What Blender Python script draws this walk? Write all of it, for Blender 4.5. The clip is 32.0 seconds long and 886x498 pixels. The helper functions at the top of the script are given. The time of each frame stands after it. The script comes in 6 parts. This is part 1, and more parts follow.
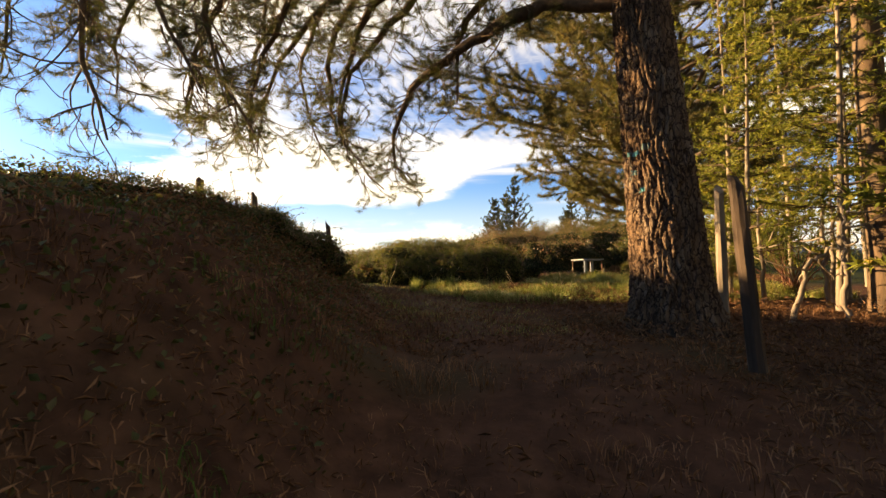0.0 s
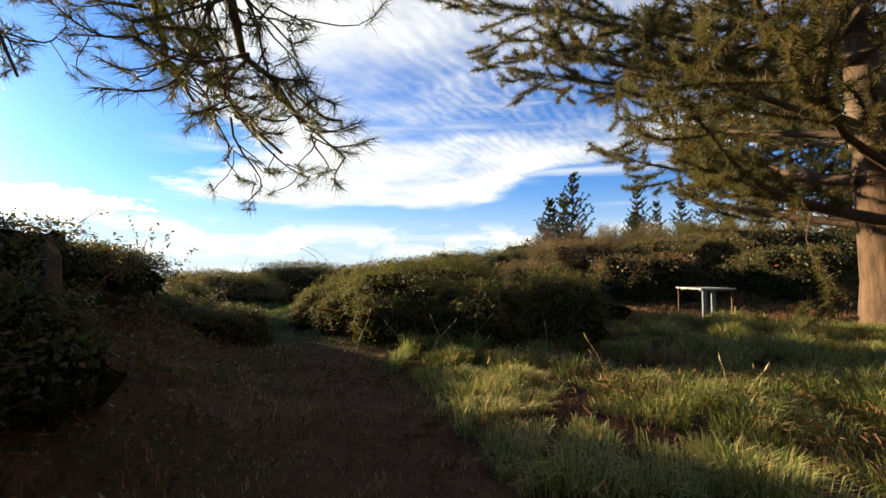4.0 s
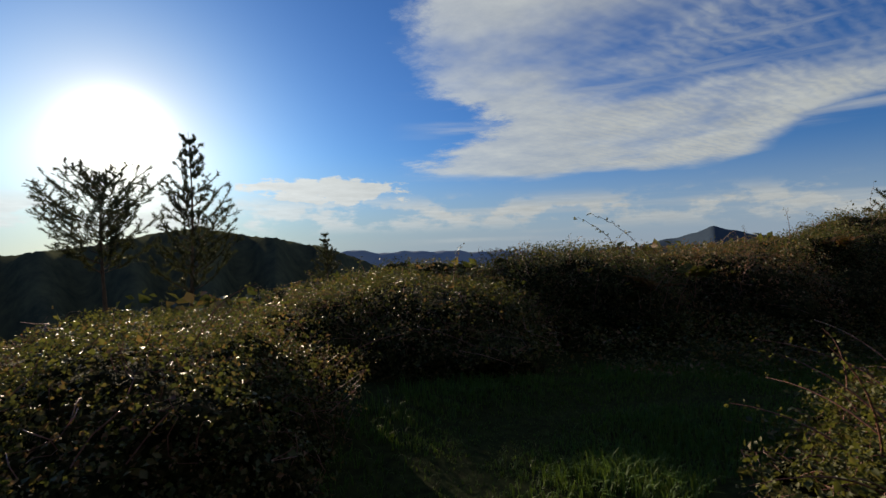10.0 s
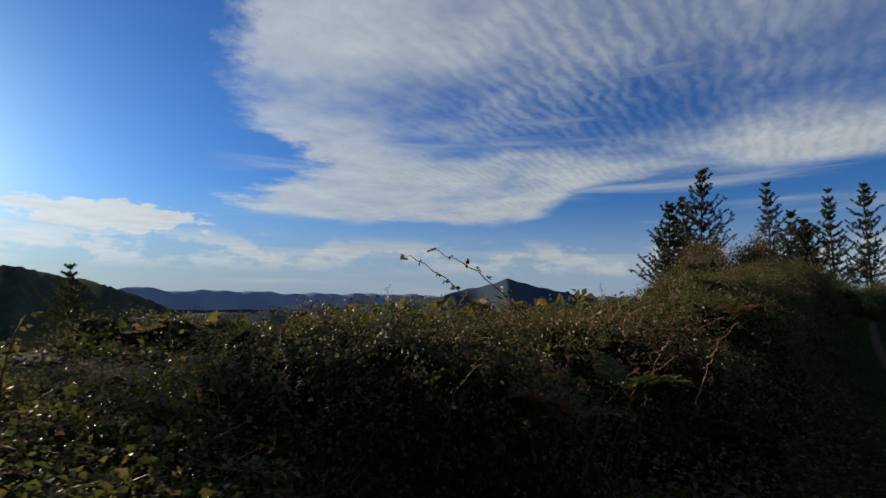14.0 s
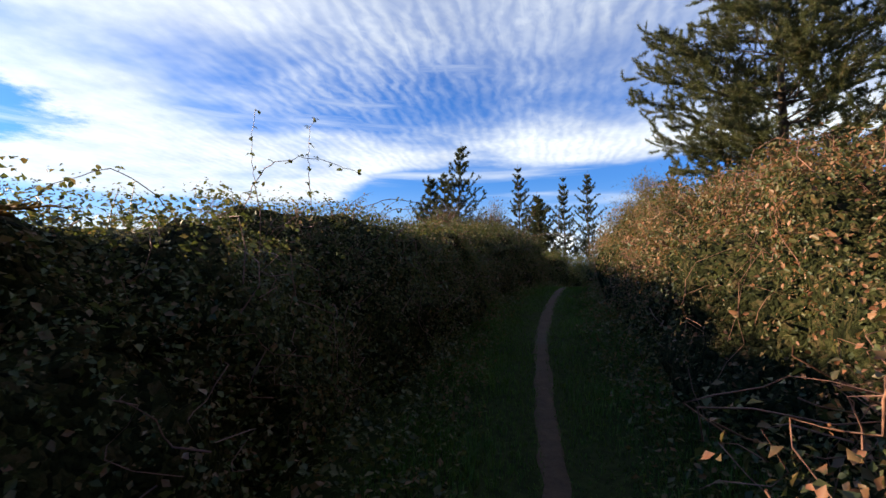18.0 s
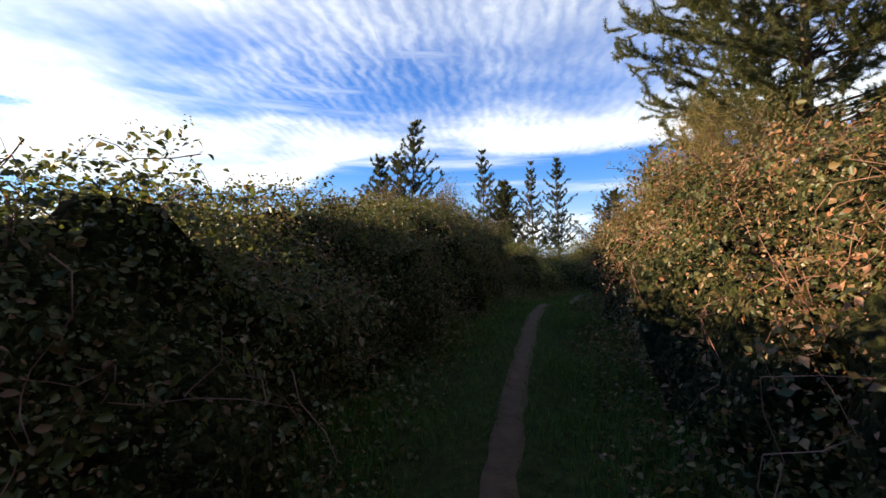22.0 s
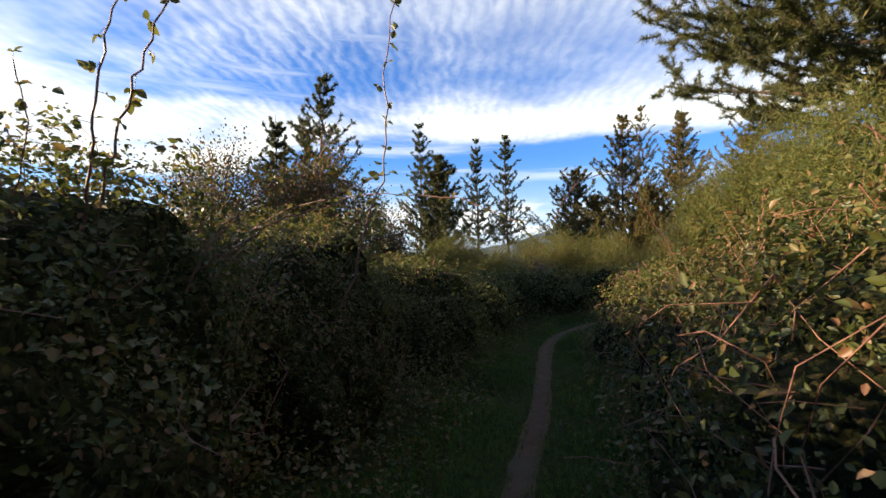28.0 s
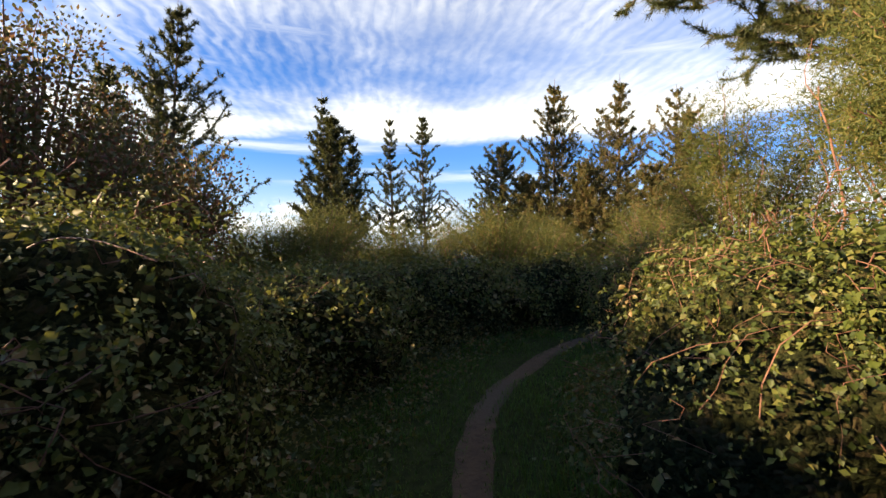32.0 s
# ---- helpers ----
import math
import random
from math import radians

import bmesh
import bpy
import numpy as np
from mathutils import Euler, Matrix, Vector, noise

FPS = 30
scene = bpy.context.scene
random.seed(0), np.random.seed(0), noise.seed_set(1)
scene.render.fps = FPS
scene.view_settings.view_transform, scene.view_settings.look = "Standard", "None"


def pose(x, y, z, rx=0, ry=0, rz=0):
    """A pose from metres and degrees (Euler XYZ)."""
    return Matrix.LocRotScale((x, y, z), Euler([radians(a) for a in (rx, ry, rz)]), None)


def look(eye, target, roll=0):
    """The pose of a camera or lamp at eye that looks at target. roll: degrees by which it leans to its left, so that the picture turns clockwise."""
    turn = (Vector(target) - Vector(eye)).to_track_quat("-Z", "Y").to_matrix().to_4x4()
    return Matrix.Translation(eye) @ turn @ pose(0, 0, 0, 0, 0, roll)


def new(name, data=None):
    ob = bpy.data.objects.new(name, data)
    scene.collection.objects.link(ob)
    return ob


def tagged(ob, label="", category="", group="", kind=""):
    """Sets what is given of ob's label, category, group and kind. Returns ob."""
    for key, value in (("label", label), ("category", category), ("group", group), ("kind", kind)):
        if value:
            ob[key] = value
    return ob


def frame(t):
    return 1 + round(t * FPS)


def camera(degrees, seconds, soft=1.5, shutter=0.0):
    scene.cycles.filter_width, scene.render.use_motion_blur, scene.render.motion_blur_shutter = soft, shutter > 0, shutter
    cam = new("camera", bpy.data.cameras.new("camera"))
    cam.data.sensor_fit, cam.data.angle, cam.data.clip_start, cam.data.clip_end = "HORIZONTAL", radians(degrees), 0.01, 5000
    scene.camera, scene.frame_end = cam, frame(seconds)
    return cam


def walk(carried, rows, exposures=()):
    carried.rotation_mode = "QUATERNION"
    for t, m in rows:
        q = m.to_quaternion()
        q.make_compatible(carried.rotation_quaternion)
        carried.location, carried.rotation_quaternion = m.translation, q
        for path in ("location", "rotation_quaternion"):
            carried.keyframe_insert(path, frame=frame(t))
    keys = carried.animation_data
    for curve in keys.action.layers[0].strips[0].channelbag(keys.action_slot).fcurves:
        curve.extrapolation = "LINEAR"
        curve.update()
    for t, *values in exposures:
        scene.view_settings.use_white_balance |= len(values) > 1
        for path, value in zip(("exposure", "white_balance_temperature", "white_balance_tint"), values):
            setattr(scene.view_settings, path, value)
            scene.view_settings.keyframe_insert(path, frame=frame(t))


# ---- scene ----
SEEN = 87.24
cam = camera(SEEN, 32.0, 1.5, 0.08)

# seconds, eye x, y, z, heading (degrees right of +y), tilt, roll
STEPS = [
    (0.0, 0.000, 0.000, -0.000, 0.00, 2.65, 0.90),
    (0.5, 0.142, 0.756, 0.147, -0.67, 2.84, 0.53),
    (1.0, 0.274, 1.480, 0.292, -0.75, 3.06, 0.38),
    (1.5, 0.371, 2.205, 0.424, -1.39, 3.22, -0.02),
    (2.0, 0.493, 2.932, 0.523, -2.10, 3.32, -0.31),
    (2.5, 0.589, 3.693, 0.604, -2.77, 3.32, -0.44),
    (3.0, 0.622, 4.467, 0.657, -3.79, 3.27, -0.25),
    (3.5, 0.599, 5.249, 0.694, -5.06, 3.14, -0.05),
    (4.0, 0.521, 6.033, 0.728, -6.45, 2.91, 0.09),
    (4.5, 0.393, 6.821, 0.768, -7.85, 2.58, 0.18),
    (5.0, 0.215, 7.622, 0.824, -9.15, 2.12, 0.11),
    (5.5, 0.124, 8.440, 0.891, -13.08, 0.86, -0.67),
    (6.0, -0.008, 9.240, 0.920, -17.85, -0.46, -0.87),
    (6.5, -0.229, 10.008, 0.941, -20.77, -0.94, -0.71),
    (7.0, -0.570, 10.695, 0.965, -23.27, -1.09, -0.48),
    (7.5, -0.991, 11.369, 1.014, -24.92, -1.00, -0.47),
    (8.0, -1.485, 12.087, 1.112, -26.27, -0.78, -0.39),
    (8.5, -2.013, 12.713, 1.189, -29.81, -0.56, 0.09),
    (9.0, -2.531, 13.244, 1.197, -33.13, -0.63, 0.78),
    (9.5, -3.109, 13.664, 1.179, -34.20, -0.61, 1.01),
    (10.0, -3.677, 14.099, 1.175, -34.18, -0.53, 1.19),
    (10.5, -4.220, 14.517, 1.197, -33.76, -0.49, 1.31),
    (11.0, -4.707, 14.944, 1.201, -32.90, -0.35, 1.43),
    (11.5, -4.992, 15.427, 1.216, -31.91, 0.20, 1.48),
    (12.0, -5.191, 15.913, 1.281, -30.96, 0.77, 1.45),
    (12.5, -5.298, 16.279, 1.308, -28.22, 1.93, 1.19),
    (13.0, -5.270, 16.751, 1.342, -22.65, 3.67, 0.39),
    (13.5, -5.215, 17.226, 1.344, -17.79, 4.60, -0.51),
    (14.0, -4.990, 17.807, 1.310, -11.92, 4.87, -1.18),
    (14.5, -4.564, 18.408, 1.298, -6.27, 4.44, -1.26),
    (15.0, -3.988, 18.936, 1.268, -0.64, 4.51, -1.06),
    (15.5, -3.430, 19.476, 1.232, 4.24, 4.42, -0.86),
    (16.0, -2.894, 20.038, 1.170, 7.59, 4.17, -0.42),
    (16.5, -2.385, 20.621, 1.096, 9.74, 3.85, -0.20),
    (17.0, -1.904, 21.229, 1.020, 11.03, 3.51, -0.23),
    (17.5, -1.455, 21.863, 0.950, 11.81, 3.22, -0.36),
    (18.0, -1.039, 22.525, 0.898, 12.42, 3.03, -0.19),
    (18.5, -0.698, 23.181, 0.885, 12.80, 2.83, -0.12),
    (19.0, -0.331, 23.909, 0.922, 13.11, 2.59, -0.01),
    (19.5, 0.020, 24.608, 0.962, 13.36, 2.41, -0.04),
    (20.0, 0.361, 25.321, 0.985, 13.85, 2.23, 0.07),
    (20.5, 0.680, 26.047, 1.051, 14.36, 2.18, 0.01),
    (21.0, 1.015, 26.751, 1.160, 15.09, 2.16, -0.36),
    (21.5, 1.335, 27.454, 1.257, 15.69, 1.93, -0.29),
    (22.0, 1.643, 28.133, 1.328, 16.39, 1.64, -0.00),
    (22.5, 1.862, 28.779, 1.399, 17.02, 1.36, 0.06),
    (23.0, 2.131, 29.446, 1.467, 18.01, 1.18, -0.07),
    (23.5, 2.446, 30.108, 1.546, 18.36, 1.03, 0.07),
    (24.0, 2.841, 30.745, 1.623, 18.72, 0.79, -0.02),
    (24.5, 3.285, 31.361, 1.683, 18.94, 0.54, 0.15),
    (25.0, 3.737, 31.974, 1.745, 19.31, 0.28, 0.36),
    (25.5, 4.140, 32.603, 1.808, 19.89, 0.03, 0.16),
    (26.0, 4.528, 33.236, 1.864, 20.31, -0.17, 0.04),
    (26.5, 4.906, 33.872, 1.912, 20.69, -0.30, 0.02),
    (27.0, 5.281, 34.512, 1.954, 21.12, -0.31, 0.09),
    (27.5, 5.661, 35.157, 1.987, 21.71, -0.19, 0.22),
    (28.0, 6.056, 35.814, 2.005, 22.55, 0.10, 0.31),
    (28.5, 6.454, 36.477, 2.009, 23.35, 0.10, 0.11),
    (29.0, 6.838, 37.139, 1.990, 24.11, 0.17, 0.29),
    (29.5, 7.218, 37.733, 1.954, 25.81, 0.53, 0.58),
    (30.0, 7.565, 38.405, 1.822, 28.39, 0.46, 0.10),
    (30.5, 7.954, 39.046, 1.723, 31.10, -0.08, -0.06),
    (31.0, 8.382, 39.650, 1.642, 31.86, -0.27, -0.02),
    (31.5, 8.900, 40.202, 1.595, 32.28, -0.22, 0.07),
    (32.0, 9.442, 40.732, 1.563, 32.13, 0.06, 0.36),
]


def carried_pose(x, y, z, heading, tilt, roll):
    return pose(x, y, z, 90 + tilt, 0, -heading) @ pose(0, 0, 0, 0, 0, -roll)


# seconds, stops, white balance
EXPOSURES = [(0.0, 2.22, 10500, 14), (2.5, 1.93, 8800, 9), (4.5, 1.7, 7000, 10), (6.0, 1.25, 6600, 10), (8.0, 0.7, 6700, 9), (11.0, 0.45, 6600, 9), (13.0, 0.42, 6350, 10), (15.0, 0.68, 6150, 10), (17.5, 1.66, 6450, 11), (20.0, 1.75, 6650, 12), (21.0, 1.93, 6750, 11), (26.0, 2.02, 7000, 11), (30.0, 1.98, 7200, 10), (32.0, 2.15, 7600, 11)]
walk(cam, [(s[0], carried_pose(*s[1:])) for s in STEPS], EXPOSURES)

# ---- sky, sun ----
SUN_AZ, SUN_EL = -69.0, 11.5          # degrees right of +y, above the horizon
sun_dir = Vector((math.sin(radians(SUN_AZ)) * math.cos(radians(SUN_EL)), math.cos(radians(SUN_AZ)) * math.cos(radians(SUN_EL)), math.sin(radians(SUN_EL))))
lamp = bpy.data.lights.new("sun", "SUN")
lamp.energy, lamp.angle, lamp.color = 5.0, radians(0.6), (1.0, 0.80, 0.55)
sun = new("sun", lamp)
sun.matrix_world = look(sun_dir * 60, (0, 0, 0))


class Nodes:
    """Short hand for a node tree."""
    def __init__(self, tree, fresh=True):
        self.t = tree
        if fresh:
            tree.nodes.clear()

    def add(self, kind, ins=None, **props):
        n = self.t.nodes.new(kind)
        for k, v in props.items():
            if k == "operation": n.operation = v
            elif k == "blend_type": n.blend_type = v
            elif k == "data_type": n.data_type = v
            elif k == "sky_type": n.sky_type = v
            elif k == "wave_type": n.wave_type = v
            elif k == "vector_type": n.vector_type = v
            elif k == "feature": n.feature = v
        for k, v in (ins or {}).items():
            sock = n.inputs[k]
            if isinstance(v, bpy.types.NodeSocket): self.t.links.new(v, sock)
            elif isinstance(v, bpy.types.Node): self.t.links.new(v.outputs[0], sock)
            else: sock.default_value = v
        return n

    def math(self, op, a, b=0.0, c=0.0):
        return self.add("ShaderNodeMath", {0: a, 1: b, 2: c}, operation=op).outputs[0]

    def ramp(self, fac, stops):
        n = self.t.nodes.new("ShaderNodeValToRGB")
        self.t.links.new(fac, n.inputs[0])
        e = n.color_ramp.elements
        while len(e) < len(stops): e.new(0.5)
        for el, (p, c) in zip(e, stops):
            el.position, el.color = p, (*c, 1) if len(c) == 3 else c
        return n.outputs[0]

    def smooth(self, x, lo, hi):
        n = self.add("ShaderNodeMapRange", {0: x, 1: lo, 2: hi, 3: 0.0, 4: 1.0})
        n.interpolation_type = "SMOOTHSTEP"
        return n.outputs[0]

    def mix(self, fac, a, b):
        n = self.t.nodes.new("ShaderNodeMix")
        n.data_type = "RGBA"
        for i, v in ((0, fac), (6, a), (7, b)):
            if isinstance(v, bpy.types.NodeSocket): self.t.links.new(v, n.inputs[i])
            else: n.inputs[i].default_value = (*v, 1) if isinstance(v, tuple) and len(v) == 3 else v
        return n.outputs[2]


world = bpy.data.worlds.new("sky")
scene.world = world
world.use_nodes = True
w = Nodes(world.node_tree)
sky = w.add("ShaderNodeTexSky", sky_type="NISHITA")
sky.sun_disc, sky.sun_elevation, sky.sun_rotation = False, radians(SUN_EL), radians(SUN_AZ)
sky.air_density, sky.dust_density, sky.ozone_density = 1.0, 0.6, 2.0
way = w.add("ShaderNodeTexCoord").outputs["Generated"]
sep = w.add("ShaderNodeSeparateXYZ", {0: way})
up = w.math("MAXIMUM", sep.outputs[2], 0.02)
lift = w.math("ADD", up, 0.05)
cu, cv = w.math("DIVIDE", sep.outputs[0], lift), w.math("DIVIDE", sep.outputs[1], lift)
flat = w.add("ShaderNodeCombineXYZ", {0: cu, 1: cv, 2: 0.0}).outputs[0]
az = w.math("ARCTAN2", sep.outputs[0], sep.outputs[1])
el = sep.outputs[2]
# sheet of high cloud: a ragged edge towards the sun, thick there, rippled and thinner further in
rag = w.add("ShaderNodeTexNoise", {"Vector": flat, "Scale": 2.3, "Detail": 9.0, "Roughness": 0.68}).outputs[0]
soft = w.add("ShaderNodeTexNoise", {"Vector": flat, "Scale": 0.8, "Detail": 5.0, "Roughness": 0.55}).outputs[0]
shove = w.math("MULTIPLY", w.math("SUBTRACT", rag, 0.5), 0.34)
dent = w.math("DIVIDE", w.math("SUBTRACT", el, 0.25), 0.055)
notch = w.math("MULTIPLY", w.math("EXPONENT", w.math("MULTIPLY", w.math("MULTIPLY", dent, dent), -1.0)), 0.17)
edge = w.smooth(w.math("SUBTRACT", w.math("ADD", az, shove), notch), -0.70, -0.60)
under = w.math("SUBTRACT", w.math("ADD", el, w.math("MULTIPLY", w.math("SUBTRACT", soft, 0.5), 0.10)), w.math("ADD", 0.128, w.math("MULTIPLY", w.smooth(az, -0.06, 0.14), 0.085)))
sheet = w.math("MULTIPLY", edge, w.smooth(under, 0.0, 0.035))
turned = w.add("ShaderNodeMapping", {"Vector": flat, "Rotation": (0, 0, radians(24))}).outputs[0]
drawn = w.add("ShaderNodeMapping", {"Vector": turned, "Scale": (11.0, 3.0, 1.0)}).outputs[0]
comb = w.add("ShaderNodeTexNoise", {"Vector": drawn, "Scale": 1.5, "Detail": 5.0, "Roughness": 0.55, "Distortion": 1.2}).outputs[0]
rip = w.add("ShaderNodeTexWave", {"Vector": turned, "Scale": 4.6, "Distortion": 8.0, "Detail": 3.0, "Detail Scale": 0.9, "Detail Roughness": 0.6})
grain = w.add("ShaderNodeTexNoise", {"Vector": flat, "Scale": 9.0, "Detail": 5.0, "Roughness": 0.7}).outputs[0]
da, de = w.math("DIVIDE", w.math("ADD", az, -0.06), 0.42), w.math("DIVIDE", w.math("SUBTRACT", el, 0.36), 0.10)
hole = w.math("EXPONENT", w.math("MULTIPLY", w.math("ADD", w.math("MULTIPLY", da, da), w.math("MULTIPLY", de, de)), -1.0))
body = w.smooth(w.math("SUBTRACT", w.math("ADD", soft, 0.12), w.math("MULTIPLY", hole, 0.30)), 0.30, 0.62)
body = w.math("MULTIPLY", body, w.math("SUBTRACT", 1.0, w.math("MULTIPLY", w.math("MULTIPLY", w.smooth(az, -0.30, 0.15), w.smooth(el, 0.25, 0.36)), 0.62)))
ripple = w.math("MULTIPLY", w.math("ADD", w.math("MULTIPLY", w.smooth(comb, 0.36, 0.64), 0.45), w.math("MULTIPLY", rip.outputs[1], 0.6)), w.math("ADD", 0.35, w.math("MULTIPLY", grain, 0.9)))
high = w.math("MULTIPLY", sheet, w.math("MINIMUM", w.math("ADD", w.math("MULTIPLY", body, w.math("ADD", 0.55, w.math("MULTIPLY", rag, 0.55))), w.math("MULTIPLY", w.math("MULTIPLY", ripple, w.math("ADD", 0.10, w.math("MULTIPLY", w.smooth(soft, 0.35, 0.65), 0.32))), w.smooth(az, -0.55, 0.0))), 1.0))
# streaks and low cumulus above the horizon
pole = w.add("ShaderNodeCombineXYZ", {0: az, 1: w.math("MULTIPLY", el, 2.4), 2: 0.0}).outputs[0]
puff = w.add("ShaderNodeTexNoise", {"Vector": pole, "Scale": 7.5, "Detail": 8.0, "Roughness": 0.6}).outputs[0]
bulge = w.add("ShaderNodeTexNoise", {"Vector": pole, "Scale": 16.0, "Detail": 9.0, "Roughness": 0.62}).outputs[0]
ca, ce = w.math("DIVIDE", w.math("ADD", az, 0.83), 0.19), w.math("DIVIDE", w.math("SUBTRACT", el, 0.118), 0.034)
lens = w.math("SUBTRACT", 1.0, w.math("ADD", w.math("MULTIPLY", ca, ca), w.math("MULTIPLY", ce, ce)))
heap = w.smooth(w.math("ADD", lens, w.math("MULTIPLY", w.math("SUBTRACT", bulge, 0.5), 3.2)), 0.25, 0.55)
low = w.math("MULTIPLY", w.smooth(puff, 0.45, 0.56), w.math("MULTIPLY", w.smooth(el, 0.02, 0.05), w.math("SUBTRACT", 1.0, w.smooth(el, 0.075, 0.115))))
long = w.add("ShaderNodeCombineXYZ", {0: az, 1: w.math("MULTIPLY", el, 14.0), 2: 3.0}).outputs[0]
wisp = w.math("MULTIPLY", w.smooth(w.add("ShaderNodeTexNoise", {"Vector": long, "Scale": 1.6, "Detail": 6.0, "Roughness": 0.55}).outputs[0], 0.50, 0.72), w.math("MULTIPLY", w.smooth(az, -0.72, -0.5), 0.6))
cover = w.math("MINIMUM", w.math("ADD", w.math("MAXIMUM", high, wisp), w.math("ADD", w.math("MULTIPLY", low, 0.8), heap)), 1.0)
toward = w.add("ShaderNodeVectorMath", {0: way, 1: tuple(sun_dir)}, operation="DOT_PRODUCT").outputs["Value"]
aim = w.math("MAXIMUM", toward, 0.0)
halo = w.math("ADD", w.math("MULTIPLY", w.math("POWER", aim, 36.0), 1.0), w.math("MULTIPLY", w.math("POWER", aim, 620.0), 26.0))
tint = w.mix(w.math("MULTIPLY", w.math("POWER", aim, 60.0), 0.9), (0.36, 0.76, 1.48), (0.72, 0.82, 1.0))
clear = w.add("ShaderNodeMix", {0: 1.0, 6: sky.outputs[0], 7: tint}, blend_type="MULTIPLY", data_type="RGBA").outputs[2]
shade = w.math("ADD", 0.72, w.math("MULTIPLY", rag, 0.5))
white = w.add("ShaderNodeVectorMath", {0: (0.93, 1.0, 1.03), "Scale": w.math("MULTIPLY", shade, w.math("ADD", 6.2, w.math("MULTIPLY", w.math("POWER", aim, 7.0), 5.0)))}, operation="SCALE").outputs[0]
pale = w.mix(w.math("MULTIPLY", w.math("SUBTRACT", 1.0, w.smooth(el, 0.0, 0.20)), 0.75), clear, (4.3, 5.2, 6.6))
cloudy = w.mix(cover, pale, white)
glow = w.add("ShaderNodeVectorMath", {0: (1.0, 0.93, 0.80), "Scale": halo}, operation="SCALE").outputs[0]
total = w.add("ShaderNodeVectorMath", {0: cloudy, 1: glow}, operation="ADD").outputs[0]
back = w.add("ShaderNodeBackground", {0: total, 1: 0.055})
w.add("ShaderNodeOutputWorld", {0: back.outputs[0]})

# ---- materials ----
def material(name):
    m = bpy.data.materials.new(name)
    m.use_nodes = True
    return m, Nodes(m.node_tree)


def leafy(name, stops, gloss=0.42, through_light=0.36, spec=0.36, scale=9.0, gain=0.58):
    """Leaves: each its own tone, with blotches, and light coming through."""
    m, n = material(name)
    isl = n.add("ShaderNodeNewGeometry").outputs["Random Per Island"]
    co = n.add("ShaderNodeTexCoord").outputs["Object"]
    patch = n.add("ShaderNodeTexNoise", {"Vector": co, "Scale": 0.9, "Detail": 3.0}).outputs[0]
    blot = n.add("ShaderNodeTexNoise", {"Vector": co, "Scale": scale * 6, "Detail": 2.0}).outputs[0]
    v = n.math("ADD", n.math("ADD", n.math("MULTIPLY", isl, 0.72), n.math("MULTIPLY", n.math("SUBTRACT", patch, 0.5), 0.7)), n.math("MULTIPLY", n.math("SUBTRACT", blot, 0.5), 0.25))
    col = n.ramp(n.math("ADD", v, 0.12), [(p, tuple(gain * k for k in c)) for p, c in stops])
    p = n.add("ShaderNodeBsdfPrincipled", {"Base Color": col, "Roughness": gloss, "Specular IOR Level": spec})
    tr = n.add("ShaderNodeBsdfTranslucent", {"Color": n.mix(0.25, col, (0.20, 0.20, 0.035))})
    mx = n.add("ShaderNodeMixShader", {0: through_light, 1: p.outputs[0], 2: tr.outputs[0]})
    n.add("ShaderNodeOutputMaterial", {0: mx.outputs[0]})
    return m


def rough(name, a, b, scale, bump=0.4, gloss=0.9, stretch=(1, 1, 1), c=None, detail=8.0):
    m, n = material(name)
    co = n.add("ShaderNodeTexCoord").outputs["Object"]
    mp = n.add("ShaderNodeMapping", {"Vector": co, "Scale": stretch}).outputs[0]
    n1 = n.add("ShaderNodeTexNoise", {"Vector": mp, "Scale": scale, "Detail": detail, "Roughness": 0.65}).outputs[0]
    n2 = n.add("ShaderNodeTexNoise", {"Vector": mp, "Scale": scale * 0.13, "Detail": 3.0}).outputs[0]
    col = n.ramp(n1, [(0.3, a), (0.7, b)])
    if c:
        col = n.mix(n.smooth(n2, 0.45, 0.65), col, c)
    bp = n.add("ShaderNodeBump", {"Strength": bump, "Distance": 0.03, "Height": n1})
    p = n.add("ShaderNodeBsdfPrincipled", {"Base Color": col, "Roughness": gloss, "Normal": bp.outputs[0], "Specular IOR Level": 0.25})
    n.add("ShaderNodeOutputMaterial", {0: p.outputs[0]})
    return m


LEAF = leafy("bramble_leaf", [(0.0, (0.020, 0.034, 0.010)), (0.30, (0.045, 0.064, 0.016)), (0.52, (0.085, 0.098, 0.024)), (0.70, (0.15, 0.12, 0.040)), (0.84, (0.20, 0.085, 0.042)), (1.0, (0.36, 0.29, 0.18))], gloss=0.46, through_light=0.42, spec=0.34, gain=0.80)
LEAF_OLIVE = leafy("bramble_leaf_olive", [(0.0, (0.045, 0.058, 0.012)), (0.35, (0.08, 0.098, 0.02)), (0.62, (0.135, 0.14, 0.032)), (0.84, (0.21, 0.17, 0.05)), (0.94, (0.26, 0.13, 0.05)), (1.0, (0.42, 0.36, 0.22))], gloss=0.5, through_light=0.44, spec=0.24, gain=0.68)
LEAF_PALE = leafy("bramble_leaf_paling", [(0.0, (0.03, 0.045, 0.012)), (0.35, (0.07, 0.095, 0.02)), (0.62, (0.15, 0.165, 0.04)), (0.80, (0.22, 0.19, 0.06)), (0.88, (0.25, 0.14, 0.06)), (0.95, (0.46, 0.44, 0.24)), (1.0, (0.75, 0.72, 0.52))], gloss=0.5, through_light=0.34, spec=0.26, gain=0.76)
